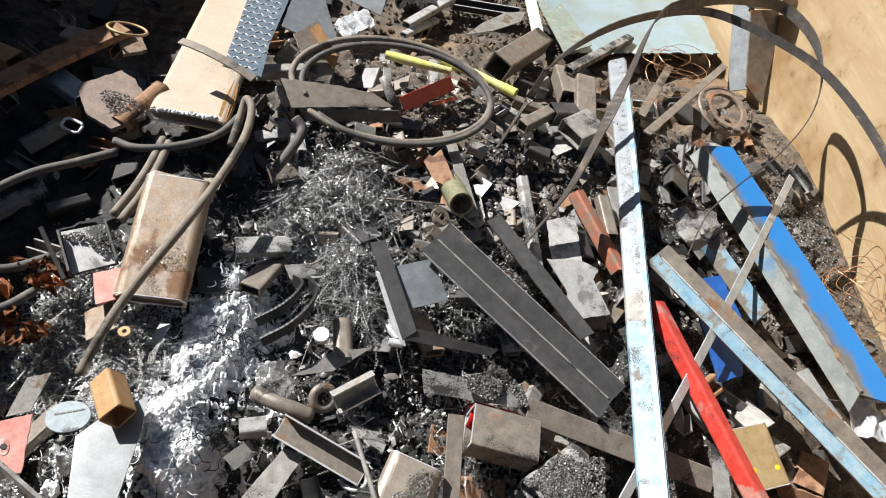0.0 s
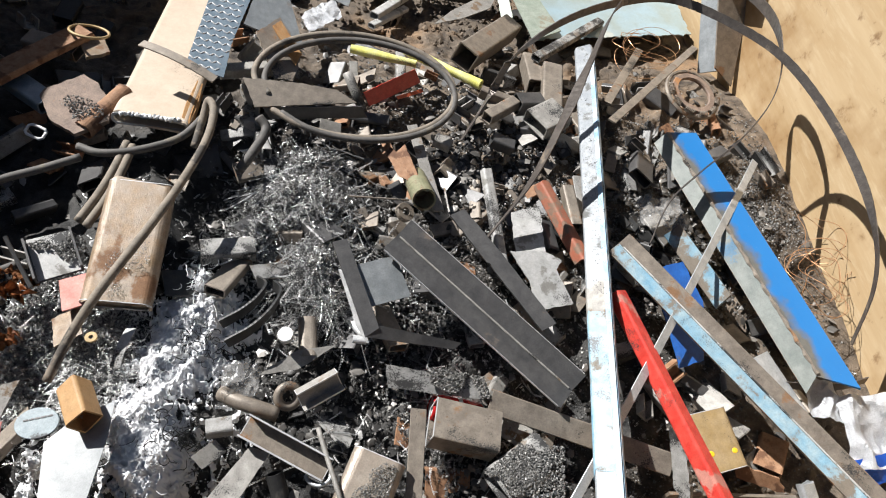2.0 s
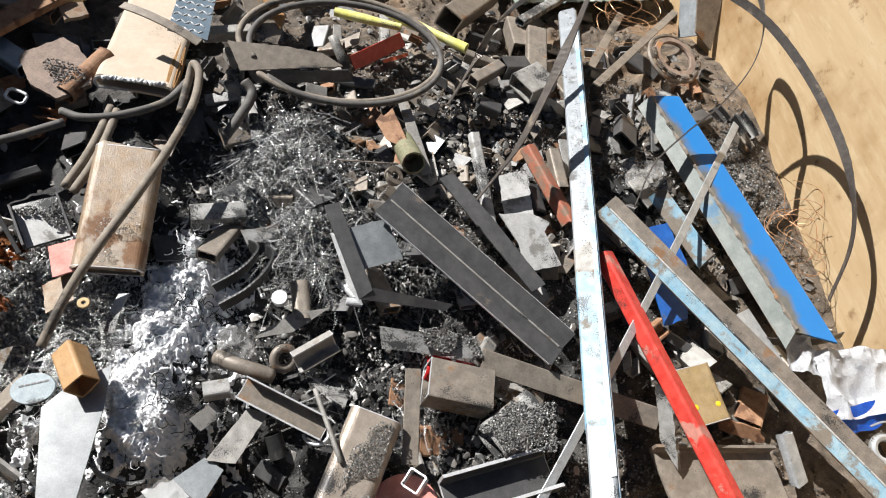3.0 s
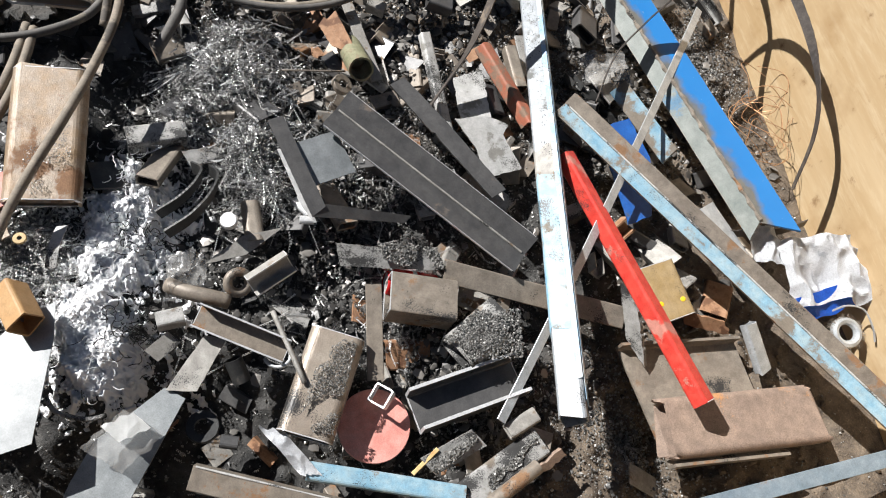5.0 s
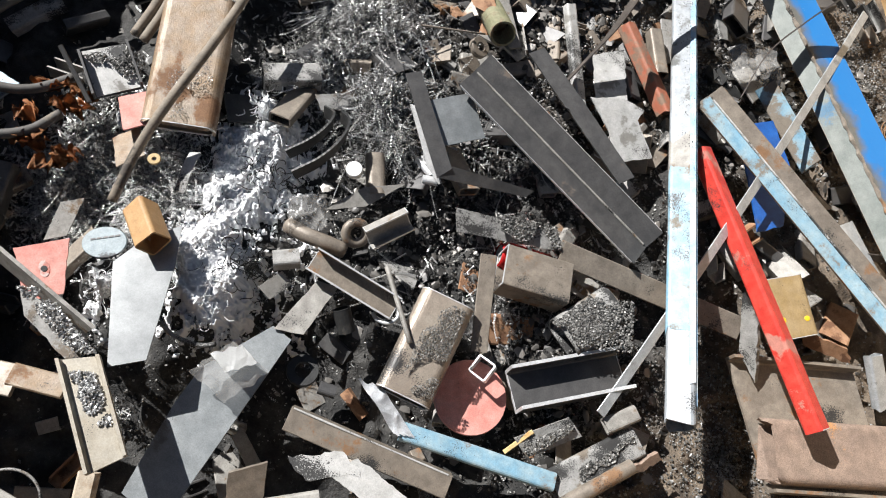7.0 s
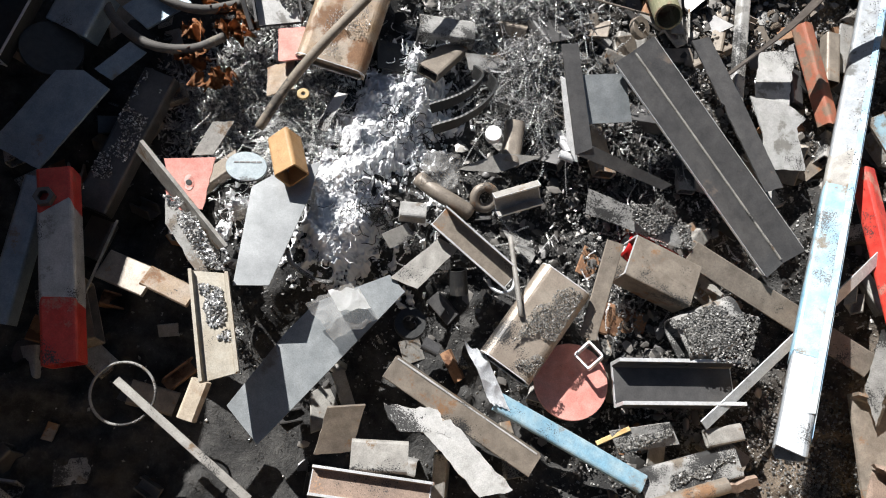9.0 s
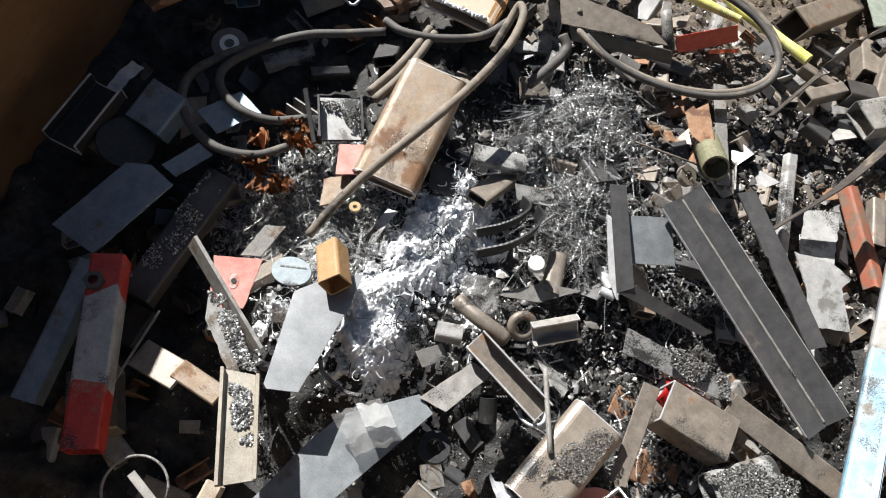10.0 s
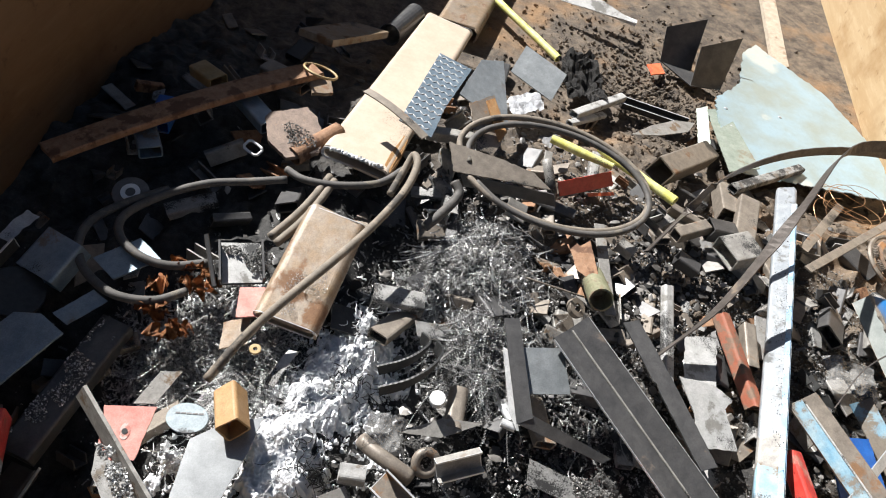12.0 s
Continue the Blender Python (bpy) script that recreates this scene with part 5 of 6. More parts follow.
def left_side():
    # bright plate, tag, small box, red plate
    cut_plate("bright_plate", [(-0.306, 0.298, 0.115), (-0.252, 0.310, 0.117), (-0.231, 0.475, 0.118), (-0.231, 0.540, 0.116), (-0.287, 0.511, 0.110), (-0.327, 0.469, 0.110)], 0.003, SHEET_GREY, "bright bare steel plate tapering towards its end")
    tg = disc("oval_tag", (-0.349, 0.507, 0.097), 0.036, 0.004, TAG_BLUE, "oval pale blue-grey metal tag with faint stamped marks", "metal tag", tilt=(6, -8))
    for v in tg.data.vertices:
        v.co.y *= 0.74
    for k in range(5):
        part("stamped_bar", swept(rr(0.003, 0.001, 0.0003, 1), 0.008, None, n=1), MILL, tg, "dark stamped mark", m=pose(-0.022 + 0.0095 * k, 0.004 + 0.0016 * k, 0.0006, 0, 0, 12))
    a, b = (-0.309, 0.560, 0.138), (-0.276, 0.491, 0.158)
    tube("square_tube", a, b, 0.043, 0.043, BOXBROWN, "short orange-brown square tube, open end out", n=4, t=0.003, ragged=0.004, up=lean(a, b, -32))
    plate("red_plate", (-0.482, 0.488, 0.096), (-0.402, 0.510, 0.097), (-0.462, 0.404, 0.079), 0.004, RED_DUSTY, "faded red steel plate with a bolt hole", ragged=0.002, outline=((0, 0), (1, 0), (0.78, 1.0), (0.1, 1.0)))
    rp = bpy.data.objects["red_plate.001"]
    hole = rp.matrix_basis.inverted() @ Vector((-0.432, 0.458, 0.091))
    part("bare_spot", swept([(y * 1.5, z * 0.9) for y, z in ring(0.009, 18)], 0.0006, None, n=1), RED_PALE, rp, "pale bare spot round the hole", m=pose(hole.x, hole.y, 0.0002, 0, -90, 0))
    part("bolt_hole", swept(ring(0.0048, 14), 0.0006, None, n=1), BLACK, rp, "dark bolt hole", m=pose(hole.x, hole.y, 0.001, 0, -90, 0))
    cut_plate("upright_blade", [(-0.507, 0.484, 0.150), (-0.334, 0.353, 0.122), (-0.357, 0.354, 0.085), (-0.523, 0.485, 0.105)], 0.006, MILL_DUSTY, "narrow steel bar standing on edge over the swarf", "flat bar", ragged=0.001)
    cut_plate("gritty_plate", [(-0.458, 0.424, 0.098), (-0.349, 0.354, 0.088), (-0.357, 0.318, 0.080), (-0.378, 0.317, 0.080), (-0.445, 0.380, 0.088)], 0.004, GRITTY, "dark plate strewn with swarf under the upright bar", ragged=0.002)
    a, b = (-0.344, 0.307, 0.122), (-0.280, 0.155, 0.121)
    channel("tray_channel", a, b, 0.058, 0.016, OCHRE_PALE, "tan channel tray holding swarf, yellow edges", n=6, t=0.005, edge=False, cut=(), skew=(0.25, -0.1))
    a, b = (-0.451, 0.293, 0.071), (-0.371, 0.274, 0.070)
    flat("sawn_plate", a, b, 0.035, 0.01, TAN_RUST, "sawn brown plate end", "steel plate", n=4, ragged=0.002)
    flat("brown_plate", (-0.528, 0.301, 0.052), (-0.441, 0.282, 0.071), 0.05, 0.008, OLD_STEEL, "brown steel plate lying in shade", "steel plate", n=3)
    flat("sawn_block", (-0.323, 0.155, 0.041), (-0.330, 0.093, 0.027), 0.03, 0.02, WOOD, "grooved pale timber block", "timber", n=4)
    # large grey plates
    cut_plate("large_plate", [(-0.214, 0.079, 0.020), (-0.278, 0.127, 0.020), (-0.218, 0.260, 0.030), (-0.182, 0.321, 0.038), (-0.073, 0.393, 0.052), (-0.041, 0.370, 0.050)], 0.004, PALE_GREY, "large pointed grey steel plate lying under the ash")
    plate("grey_plate", (-0.071, 0.386, 0.058), (-0.001, 0.475, 0.075), (-0.034, 0.358, 0.056), 0.004, MILL_DUSTY, "dusty grey plate with clipped corner", ragged=0.001, outline=((0, 0), (0.95, 0), (1.05, 0.75), (0.2, 0.95)))
    crumple("plastic_film", (-0.195, 0.304, 0.072), (-0.133, 0.357, 0.076), (-0.136, 0.258, 0.059), FILM, "clear plastic pouch with a white paper", "plastic film", amp=0.006, seed=41)
    crumple("paper_scrap", (-0.164, 0.331, 0.086), (-0.116, 0.347, 0.087), (-0.138, 0.303, 0.082), WHITEP, "white paper inside the pouch", "paper", amp=0.004, seed=44)
    hose("frayed_cord", [(-0.251, 0.395, 0.059), (-0.238, 0.373, 0.057), (-0.210, 0.359, 0.056), (-0.185, 0.353, 0.056), (-0.161, 0.353, 0.066)], 0.004, GRITTY, "loose end of a grit-covered cord", "cord", per=5)
    disc("bearing_ring", (-0.019, 0.331, 0.004), 0.028, 0.012, BLACK, "black bearing ring deep in the heap", "bearing", hole=0.014)
    pipe("pipe_fitting", (0.039, 0.430, 0.051), (0.052, 0.395, 0.029), 0.016, BLACK, "black round pipe fitting in shade", n=3)
    tube("tube_stub", (0.010, 0.300, 0.022), (0.039, 0.292, 0.021), 0.022, 0.02, MILL, "dark square tube stub in shade", n=2)
    # small dark boxes beside the ash
    tube("box_stub", (-0.082, 0.503, 0.087), (-0.037, 0.510, 0.087), 0.03, 0.03, GRITTY, "small gritty box stub", n=2)
    plate("grey_plate", (-0.103, 0.457, 0.063), (-0.065, 0.487, 0.066), (-0.083, 0.439, 0.052), 0.004, MILL_DUSTY, "small dusty plate beside the ash", ragged=0.001)
    plate("dark_plate", (-0.001, 0.606, 0.074), (0.069, 0.651, 0.088), (0.074, 0.619, 0.075), 0.004, MILL_DUSTY, "small grey plate by the bottle cap", ragged=0.001)
    tube("tube_stub", (0.087, 0.724, 0.093), (0.092, 0.642, 0.087), 0.036, 0.03, OLD_STEEL, "round-edged brown tube stub in swarf", n=4, r=0.012)
    tube("gritty_block", (-0.127, 0.864, 0.113), (-0.023, 0.884, 0.104), 0.045, 0.035, GRITTY, "grit-covered steel block half sunk in swarf", "steel block", n=4)
    plate("gritty_plate", (-0.031, 0.840, 0.091), (0.039, 0.851, 0.092), (-0.017, 0.814, 0.079), 0.006, GRITTY, "small gritty plate sunk in swarf", ragged=0.002)
    tube("angle_stub", (0.172, 0.735, 0.074), (0.198, 0.697, 0.081), 0.02, 0.014, BRIGHT, "small pale tube stub in the dark gap", "steel tube", n=2)
    flat("sheet_sliver", (-0.227, 0.679, 0.110), (-0.245, 0.610, 0.095), 0.018, 0.002, WHITE_DUST, "white curled sheet sliver", "sheet metal", n=5, bow=0.01, ragged=0.006)
    disc("yellow_lug", (-0.295, 0.668, 0.099), 0.011, 0.004, OCHRE, "small yellow-brown metal lug with a hole", "lug", hole=0.004)
    # white gritty channel and pink plate beside the rusty tube
    channel("white_channel", (-0.405, 0.870, 0.114), (-0.371, 0.793, 0.098), 0.085, 0.026, MILL, "short grey channel with a white gritty web", n=4, t=0.004, edge=False, cut=())
    part("white_web", swept([(-0.037, 0.0), (0.037, 0.0), (0.037, 0.0012), (-0.037, 0.0012)], 0.086, None, n=4, ragged=0.004), WHITE_DUST, bpy.data.objects["white_channel"], "white painted web", m=pose(-0.003, 0, 0.0044))
    flat("dark_bar", (-0.463, 0.842, 0.151), (-0.414, 0.764, 0.106), 0.008, 0.02, MILL, "dark bar beside the white channel", n=3)
    plate("pink_plate", (-0.370, 0.780, 0.107), (-0.326, 0.797, 0.108), (-0.353, 0.718, 0.102), 0.004, RED_DUSTY, "faded pink-red plate with a hole", ragged=0.001)
    plate("pale_plate", (-0.374, 0.712, 0.082), (-0.331, 0.739, 0.084), (-0.359, 0.657, 0.078), 0.004, TAN_RUST, "pale rusty plate under the hose", ragged=0.002)
    plate("dark_plate", (-0.444, 0.508, 0.087), (-0.425, 0.571, 0.102), (-0.410, 0.518, 0.088), 0.004, MILL_DUSTY, "grey plate leaning behind the red plate", ragged=0.001)
    flat("thin_rod", (-0.546, 0.226, 0.036), (-0.519, 0.367, 0.087), 0.004, 0.003, MILL_DUSTY, "thin dark steel strip leaning in shade", "steel strip", n=3)
    # shaded corner
    a, b = (-0.634, 0.421, 0.111), (-0.521, 0.129, 0.089)
    rb = tube("square_tube", a, b, 0.054, 0.05, RED, "red and white painted square tube with a welded nut", n=10, r=0.006)
    part("white_coat", swept(rr(0.0548, 0.0508, 0.0062), (Vector(a) - Vector(b)).length * 0.46, rr(0.0542, 0.0502, 0.006), n=6, ragged=0.02), WHITE_DUST, rb, "faded white paint band", m=pose((Vector(a) - Vector(b)).length * 0.22, 0, 0))
    part("nut", swept(ring(0.016, 6), 0.012, ring(0.009, 6), n=1), MILL, rb, "dark welded nut", m=pose((Vector(a) - Vector(b)).length * 0.16, -0.012, 0.025, 0, -90, 0))
    a, b, c = (-0.765, 0.451, 0.073), (-0.694, 0.613, 0.105), (-0.677, 0.427, 0.071)
    plate("blue_grey_plate", a, b, c, 0.006, SLATE, "blue-grey steel plate with rusty edges in shade", ragged=0.001, outline=((0, 0), (0.9, 0), (1.02, 0.4), (0.98, 1.0), (0, 1)))
    tube("dark_tube", (-0.602, 0.400, 0.015), (-0.561, 0.668, 0.050), 0.06, 0.04, MILL, "dark steel tube in shade strewn with turnings", n=6)
    tube("dark_tube", (-0.657, 0.172, 0.043), (-0.670, 0.411, 0.080), 0.04, 0.04, SLATE, "dark grey-blue tube along the wall", n=6)
    tube("dark_tube", (-0.542, 0.235, 0.007), (-0.610, 0.196, 0.004), 0.11, 0.05, OLD_STEEL, "brown box lying in shade", n=4)
    tube("dark_box", (-0.695, 0.755, 0.135), (-0.715, 0.677, 0.109), 0.08, 0.05, SLATE, "dark blue steel box with a pale edge", "steel box", n=4)
    channel("dark_channel", (-0.797, 0.722, 0.113), (-0.816, 0.590, 0.093), 0.07, 0.03, BLACK, "black channel with a rusty rim by the wall", n=4)
    crumple("tape_scrap", (-0.811, 0.711, 0.112), (-0.793, 0.794, 0.118), (-0.791, 0.714, 0.102), BAG_WHITE, "pale torn scrap of adhesive tape", "tape", amp=0.006, seed=51)
    disc("dark_disc", (-0.726, 0.638, 0.097), 0.05, 0.01, BLACK, "round black steel disc in shade", "steel disc", tilt=(0, 20))
    plate("grey_plate", (-0.651, 0.624, 0.086), (-0.607, 0.686, 0.100), (-0.622, 0.616, 0.075), 0.005, SLATE, "grey plate strip in shade", ragged=0.001)
    plate("grey_plate", (-0.647, 0.754, 0.095), (-0.585, 0.819, 0.110), (-0.592, 0.723, 0.093), 0.005, SLATE, "dusty grey plate inside the hose loop", ragged=0.001)
    bm = torus(0.048, 0.0022, 48, 8)
    note(put("steel_ring", bm, GRITTY, Matrix.Translation((-0.433, 0.110, 0.038)) @ pose(0, 0, 0, 10, 5, 0), smooth=True), "thin round grey steel hoop", "ring")
    flat("flat_strip", (-0.443, 0.126, 0.059), (-0.201, -0.002, 0.040), 0.013, 0.004, MILL_DUSTY, "long thin grey strip passing through the hoop", "steel strip", n=6)
    wheel = disc("castor_wheel", (-0.654, 0.914, 0.117), 0.036, 0.012, MILL, "dark wheel with a white ring", "wheel", tilt=(15, 0))
    bm = swept(ring(0.019, 32), 0.002, ring(0.010, 32), n=1)
    part("white_ring", bm, WHITEP, wheel, "white ring", m=pose(0, 0, 0.0005, 0, -90, 0))
    # far shaded corner: plank, plates, perforated sheet
    flat("timber_plank", (-0.838, 0.939, 0.129), (-0.445, 1.446, 0.140), 0.055, 0.018, RUSTY, "long brown rusty plank in shade", "plank", n=14, ragged=0.012, bow=0.015)
    plate("perforated_plate", (-0.557, 1.644, 0.106), (-0.460, 1.857, 0.039), (-0.477, 1.590, 0.123), 0.02, TAN_RUST, "grey-brown ribbed plate with fine perforations", outline=((0, 0), (1, 0), (1.3, 1), (0.2, 1)), ragged=0.0)
    for t_, q in enumerate(((-0.599, 1.320, 0.125), (-0.714, 1.358, 0.122), (-0.717, 1.217, 0.119), (-0.574, 1.440, 0.121), (-0.747, 1.143, 0.113))):
        tube("dark_tube", q, Vector(q) + Vector((0.12 - 0.05 * (t_ % 3), 0.06 * (t_ % 2) - 0.10, 0.01)), 0.05, 0.03, (SLATE, OCHRE, NAVY, OLD_STEEL, SLATE)[t_], "dusty tube offcut in the shaded corner", n=3)
    pipe("rusty_pipe", (-0.354, 1.918, -0.007), (-0.312, 2.098, -0.020), 0.035, MILL, "dark pipe with a coupling", n=5)
    # bracket and fitting in the middle distance
    plate("brown_bracket", (0.235, 1.186, 0.127), (0.291, 1.144, 0.154), (0.271, 1.084, 0.119), 0.004, RUSTY, "bent red-brown sheet bracket", ragged=0.002, outline=((0, 0), (0.5, 0.3), (1, 0), (0.95, 0.8), (0.9, 1.2), (0.1, 1)))
    pipe("green_fitting", (0.326, 0.982, 0.157), (0.319, 1.093, 0.100), 0.026, GREENISH, "green-stained round pipe fitting", n=6, ragged=0.003, t=0.004)
    flat("flat_strip", (0.317, 1.231, 0.130), (0.371, 1.004, 0.093), 0.026, 0.004, MILL_DUSTY, "dusty pale steel strip lying flat", "steel strip", n=6)
    disc("round_link", (0.295, 0.991, 0.102), 0.022, 0.012, OLD_STEEL, "brown oval steel link in grit", "link", hole=0.01, tilt=(10, 25))
    rod("thin_rod", (0.165, 1.000, 0.133), (0.299, 1.006, 0.123), 0.002, OLD_STEEL, "thin rusty rod across the swarf")
    for q0, q1, w, h, mat in (((0.705, 1.632, 0.059), (0.691, 1.477, 0.093), 0.06, 0.05, OLD_STEEL), ((0.735, 1.537, 0.108), (0.696, 1.357, 0.122), 0.055, 0.03, OLD_STEEL), ((0.598, 1.345, 0.143), (0.669, 1.367, 0.132), 0.045, 0.045, MILL), ((0.511, 1.287, 0.134), (0.594, 1.353, 0.133), 0.032, 0.03, OLD_STEEL), ((0.628, 1.263, 0.152), (0.702, 1.311, 0.155), 0.08, 0.04, MILL_DUSTY), ((0.519, 1.219, 0.129), (0.573, 1.206, 0.118), 0.035, 0.03, MILL), ((0.377, 1.215, 0.119), (0.414, 1.195, 0.117), 0.028, 0.028, MILL_DUSTY), ((0.697, 1.577, 0.097), (0.996, 1.906, 0.006), 0.03, 0.02, GRITTY)):
        tube("box_section", q0, q1, w, h, mat, "brown box section offcut among black grit", "box section", n=3, r=0.005)


long_bars()
top_left()
hoses()
saw_bands()
lower_right()
middle()
left_side()


# ---- loose scraps filling the heap ----
def scraps():
    r = random.Random(21)
    kinds = []
    for k in range(14):
        w, h, length = r.uniform(0.02, 0.05), r.uniform(0.012, 0.035), r.uniform(0.03, 0.10)
        if k % 4 == 0:
            bm = swept(ell(w, h, 0.004), length, None, n=2, ragged=0.003, seed=k)
            nm, lab, cat = "angle_offcut", "short angle iron offcut in the heap", "angle iron"
        elif k % 4 == 1:
            bm = swept(rr(w, h, 0.004, 2), length, rr(w - 0.006, h - 0.006, 0.002, 2), n=2, ragged=0.003, seed=k)
            nm, lab, cat = "tube_offcut", "short steel tube offcut in the heap", "steel tube"
        elif k % 4 == 2:
            bm = swept(rr(w, 0.004, 0.001, 1), length, None, n=3, ragged=0.006, seed=k, skew=(r.uniform(-.6, .6), r.uniform(-.6, .6)))
            nm, lab, cat = "plate_offcut", "small steel plate offcut in the heap", "steel plate"
        else:
            bm = swept(chan(w, h * 0.7, 0.003), length, None, n=2, ragged=0.003, seed=k)
            nm, lab, cat = "channel_offcut", "short steel channel offcut in the heap", "steel channel"
        bmesh.ops.recalc_face_normals(bm, faces=bm.faces)
        me = bpy.data.meshes.new(nm)
        bm.to_mesh(me)
        bm.free()
        kinds.append((nm, me, lab, cat))
    mats = [MILL, MILL, MILL_DUSTY, MILL_DUSTY, OLD_STEEL, OLD_STEEL, GRITTY, GRITTY, MILL, BLACK, OLD_STEEL, RUSTY]
    shared = {}
    n = 0
    while n < 540:
        x, y = r.uniform(X0 + 0.05, X1 - 0.08), r.uniform(-0.2, 2.0)
        if n % 3 == 0:
            x, y = r.uniform(-0.15, 1.15), r.uniform(0.85, 1.6)
        if x + 0.0 > 0.62 and y < 0.42 and r.random() < 0.85:
            continue
        if -0.19 < x < -0.03 and 0.88 < y < 1.12:
            continue
        if y > 1.5 and r.random() < 0.6:
            continue
        if -0.35 < x < 0.0 and 0.35 < y < 0.75 and r.random() < 0.8:
            continue
        nm, me, lab, cat = r.choice(kinds)
        mt = r.choice(mats)
        key = (me.name, mt.name)
        if key not in shared:
            shared[key] = me.copy()
            shared[key].materials.clear()
            shared[key].materials.append(mt)
        ob = new(nm, shared[key])
        ob.matrix_world = pose(x, y, heap(x, y) + r.uniform(0.0, 0.02), r.uniform(-30, 30), r.uniform(-25, 25), r.uniform(0, 360)) @ Matrix.Scale(r.uniform(0.7, 1.35), 4)
        tagged(ob, lab, cat, "loose offcuts in the heap")
        n += 1


# ---- swarf, ash and grit ----
def curls(name, spots, count, mat, label, seed, big=1.0, thick=0.0014, lift=0.03):
    """Curled turnings: short twisted ribbons."""
    r = random.Random(seed)
    verts, faces = [], []
    total = sum(s[3] for s in spots)
    for _ in range(count):
        pick, k = r.uniform(0, total), 0
        while pick > spots[k][3]:
            pick -= spots[k][3]
            k += 1
        cx, cy, rad, _w = spots[k]
        d, a = abs(r.gauss(0, 0.55)) * rad, r.uniform(0, 2 * math.pi)
        x, y = cx + d * math.cos(a), cy + d * math.sin(a)
        if not X0 + 0.02 < x < X1 - 0.02:
            continue
        z = heap(x, y) + r.uniform(0, lift) * max(0.15, 1 - d / rad)
        turn = Euler((r.gauss(0, 0.8), r.gauss(0, 0.8), r.uniform(0, 6.28))).to_matrix()
        R, pitch, turns = r.uniform(0.0012, 0.0023) * big, r.uniform(0.0030, 0.0046) * big, r.uniform(1.5, 6)
        steps_ = int(turns * 6)
        bend = r.uniform(-2.5, 2.5)
        base = len(verts)
        for i in range(steps_ + 1):
            q = i * 0.93
            l = pitch * q / (2 * math.pi)
            off = Vector((l, R * math.cos(q) + bend * l * l * 8, R * math.sin(q)))
            p = Vector((x, y, z)) + turn @ off
            p2 = Vector((x, y, z)) + turn @ (off + Vector((thick * 1.3, 0, 0)))
            verts.append(p[:])
            verts.append(p2[:])
        for i in range(steps_):
            faces.append((base + 2 * i, base + 2 * i + 1, base + 2 * i + 3, base + 2 * i + 2))
    me = bpy.data.meshes.new(name)
    me.from_pydata(verts, [], faces)
    me.materials.append(mat)
    ob = new(name, me)
    return tagged(ob, label, "swarf", kind="stuff")


def lumps(name, spots, count, mat, label, category, seed, lo, hi, lift=0.02, gap=-9.0, squash=1.0):
    """Scattered crumbs: small irregular solids."""
    r = random.Random(seed)
    t = (1 + 5 ** 0.5) / 2
    ico = [(-1, t, 0), (1, t, 0), (-1, -t, 0), (1, -t, 0), (0, -1, t), (0, 1, t), (0, -1, -t), (0, 1, -t), (t, 0, -1), (t, 0, 1), (-t, 0, -1), (-t, 0, 1)]
    tri = [(0, 11, 5), (0, 5, 1), (0, 1, 7), (0, 7, 10), (0, 10, 11), (1, 5, 9), (5, 11, 4), (11, 10, 2), (10, 7, 6), (7, 1, 8), (3, 9, 4), (3, 4, 2), (3, 2, 6), (3, 6, 8), (3, 8, 9), (4, 9, 5), (2, 4, 11), (6, 2, 10), (8, 6, 7), (9, 8, 1)]
    if lo < 0.002:
        ico = [(2, 0, 0), (-2, 0, 0), (0, 2, 0), (0, -2, 0), (0, 0, 2), (0, 0, -2)]
        tri = [(0, 2, 4), (2, 1, 4), (1, 3, 4), (3, 0, 4), (2, 0, 5), (1, 2, 5), (3, 1, 5), (0, 3, 5)]
    verts, faces = [], []
    total = sum(s[3] for s in spots)
    for _ in range(count):
        pick, k = r.uniform(0, total), 0
        while pick > spots[k][3]:
            pick -= spots[k][3]
            k += 1
        cx, cy, rad, _w = spots[k]
        d, a = abs(r.gauss(0, 0.55)) * rad, r.uniform(0, 2 * math.pi)
        x, y = cx + d * math.cos(a), cy + d * math.sin(a)
        if not (X0 + 0.02 < x < X1 - 0.02 and Y0 < y < Y1):
            continue
        if noise.noise((x * 42, y * 42, seed)) + 0.5 * noise.noise((x * 95, y * 95, seed)) < gap:
            continue
        s = lo * (hi / lo) ** (r.random() ** 1.6)
        z = heap(x, y) + r.uniform(0, lift) * max(0.1, 1 - d / rad) + s * 0.3
        sx, sy, sz = (s * r.uniform(0.5, 1.1) / 1.9 for _ in range(3))
        sz *= squash
        tip = 3.0 if squash == 1.0 else 0.5
        turn = Euler((r.uniform(-tip, tip), r.uniform(-tip, tip), r.uniform(0, 6))).to_matrix()
        base = len(verts)
        for v in ico:
            w = r.uniform(0.7, 1.2)
            p = turn @ Vector((v[0] * sx * w, v[1] * sy * w, v[2] * sz * w))
            verts.append((x + p.x, y + p.y, z + p.z))
        faces += [(a_ + base, b_ + base, c_ + base) for a_, b_, c_ in tri]
    me = bpy.data.meshes.new(name)
    me.from_pydata(verts, [], faces)
    me.materials.append(mat)
    ob = new(name, me)
    return tagged(ob, label, category, kind="stuff")


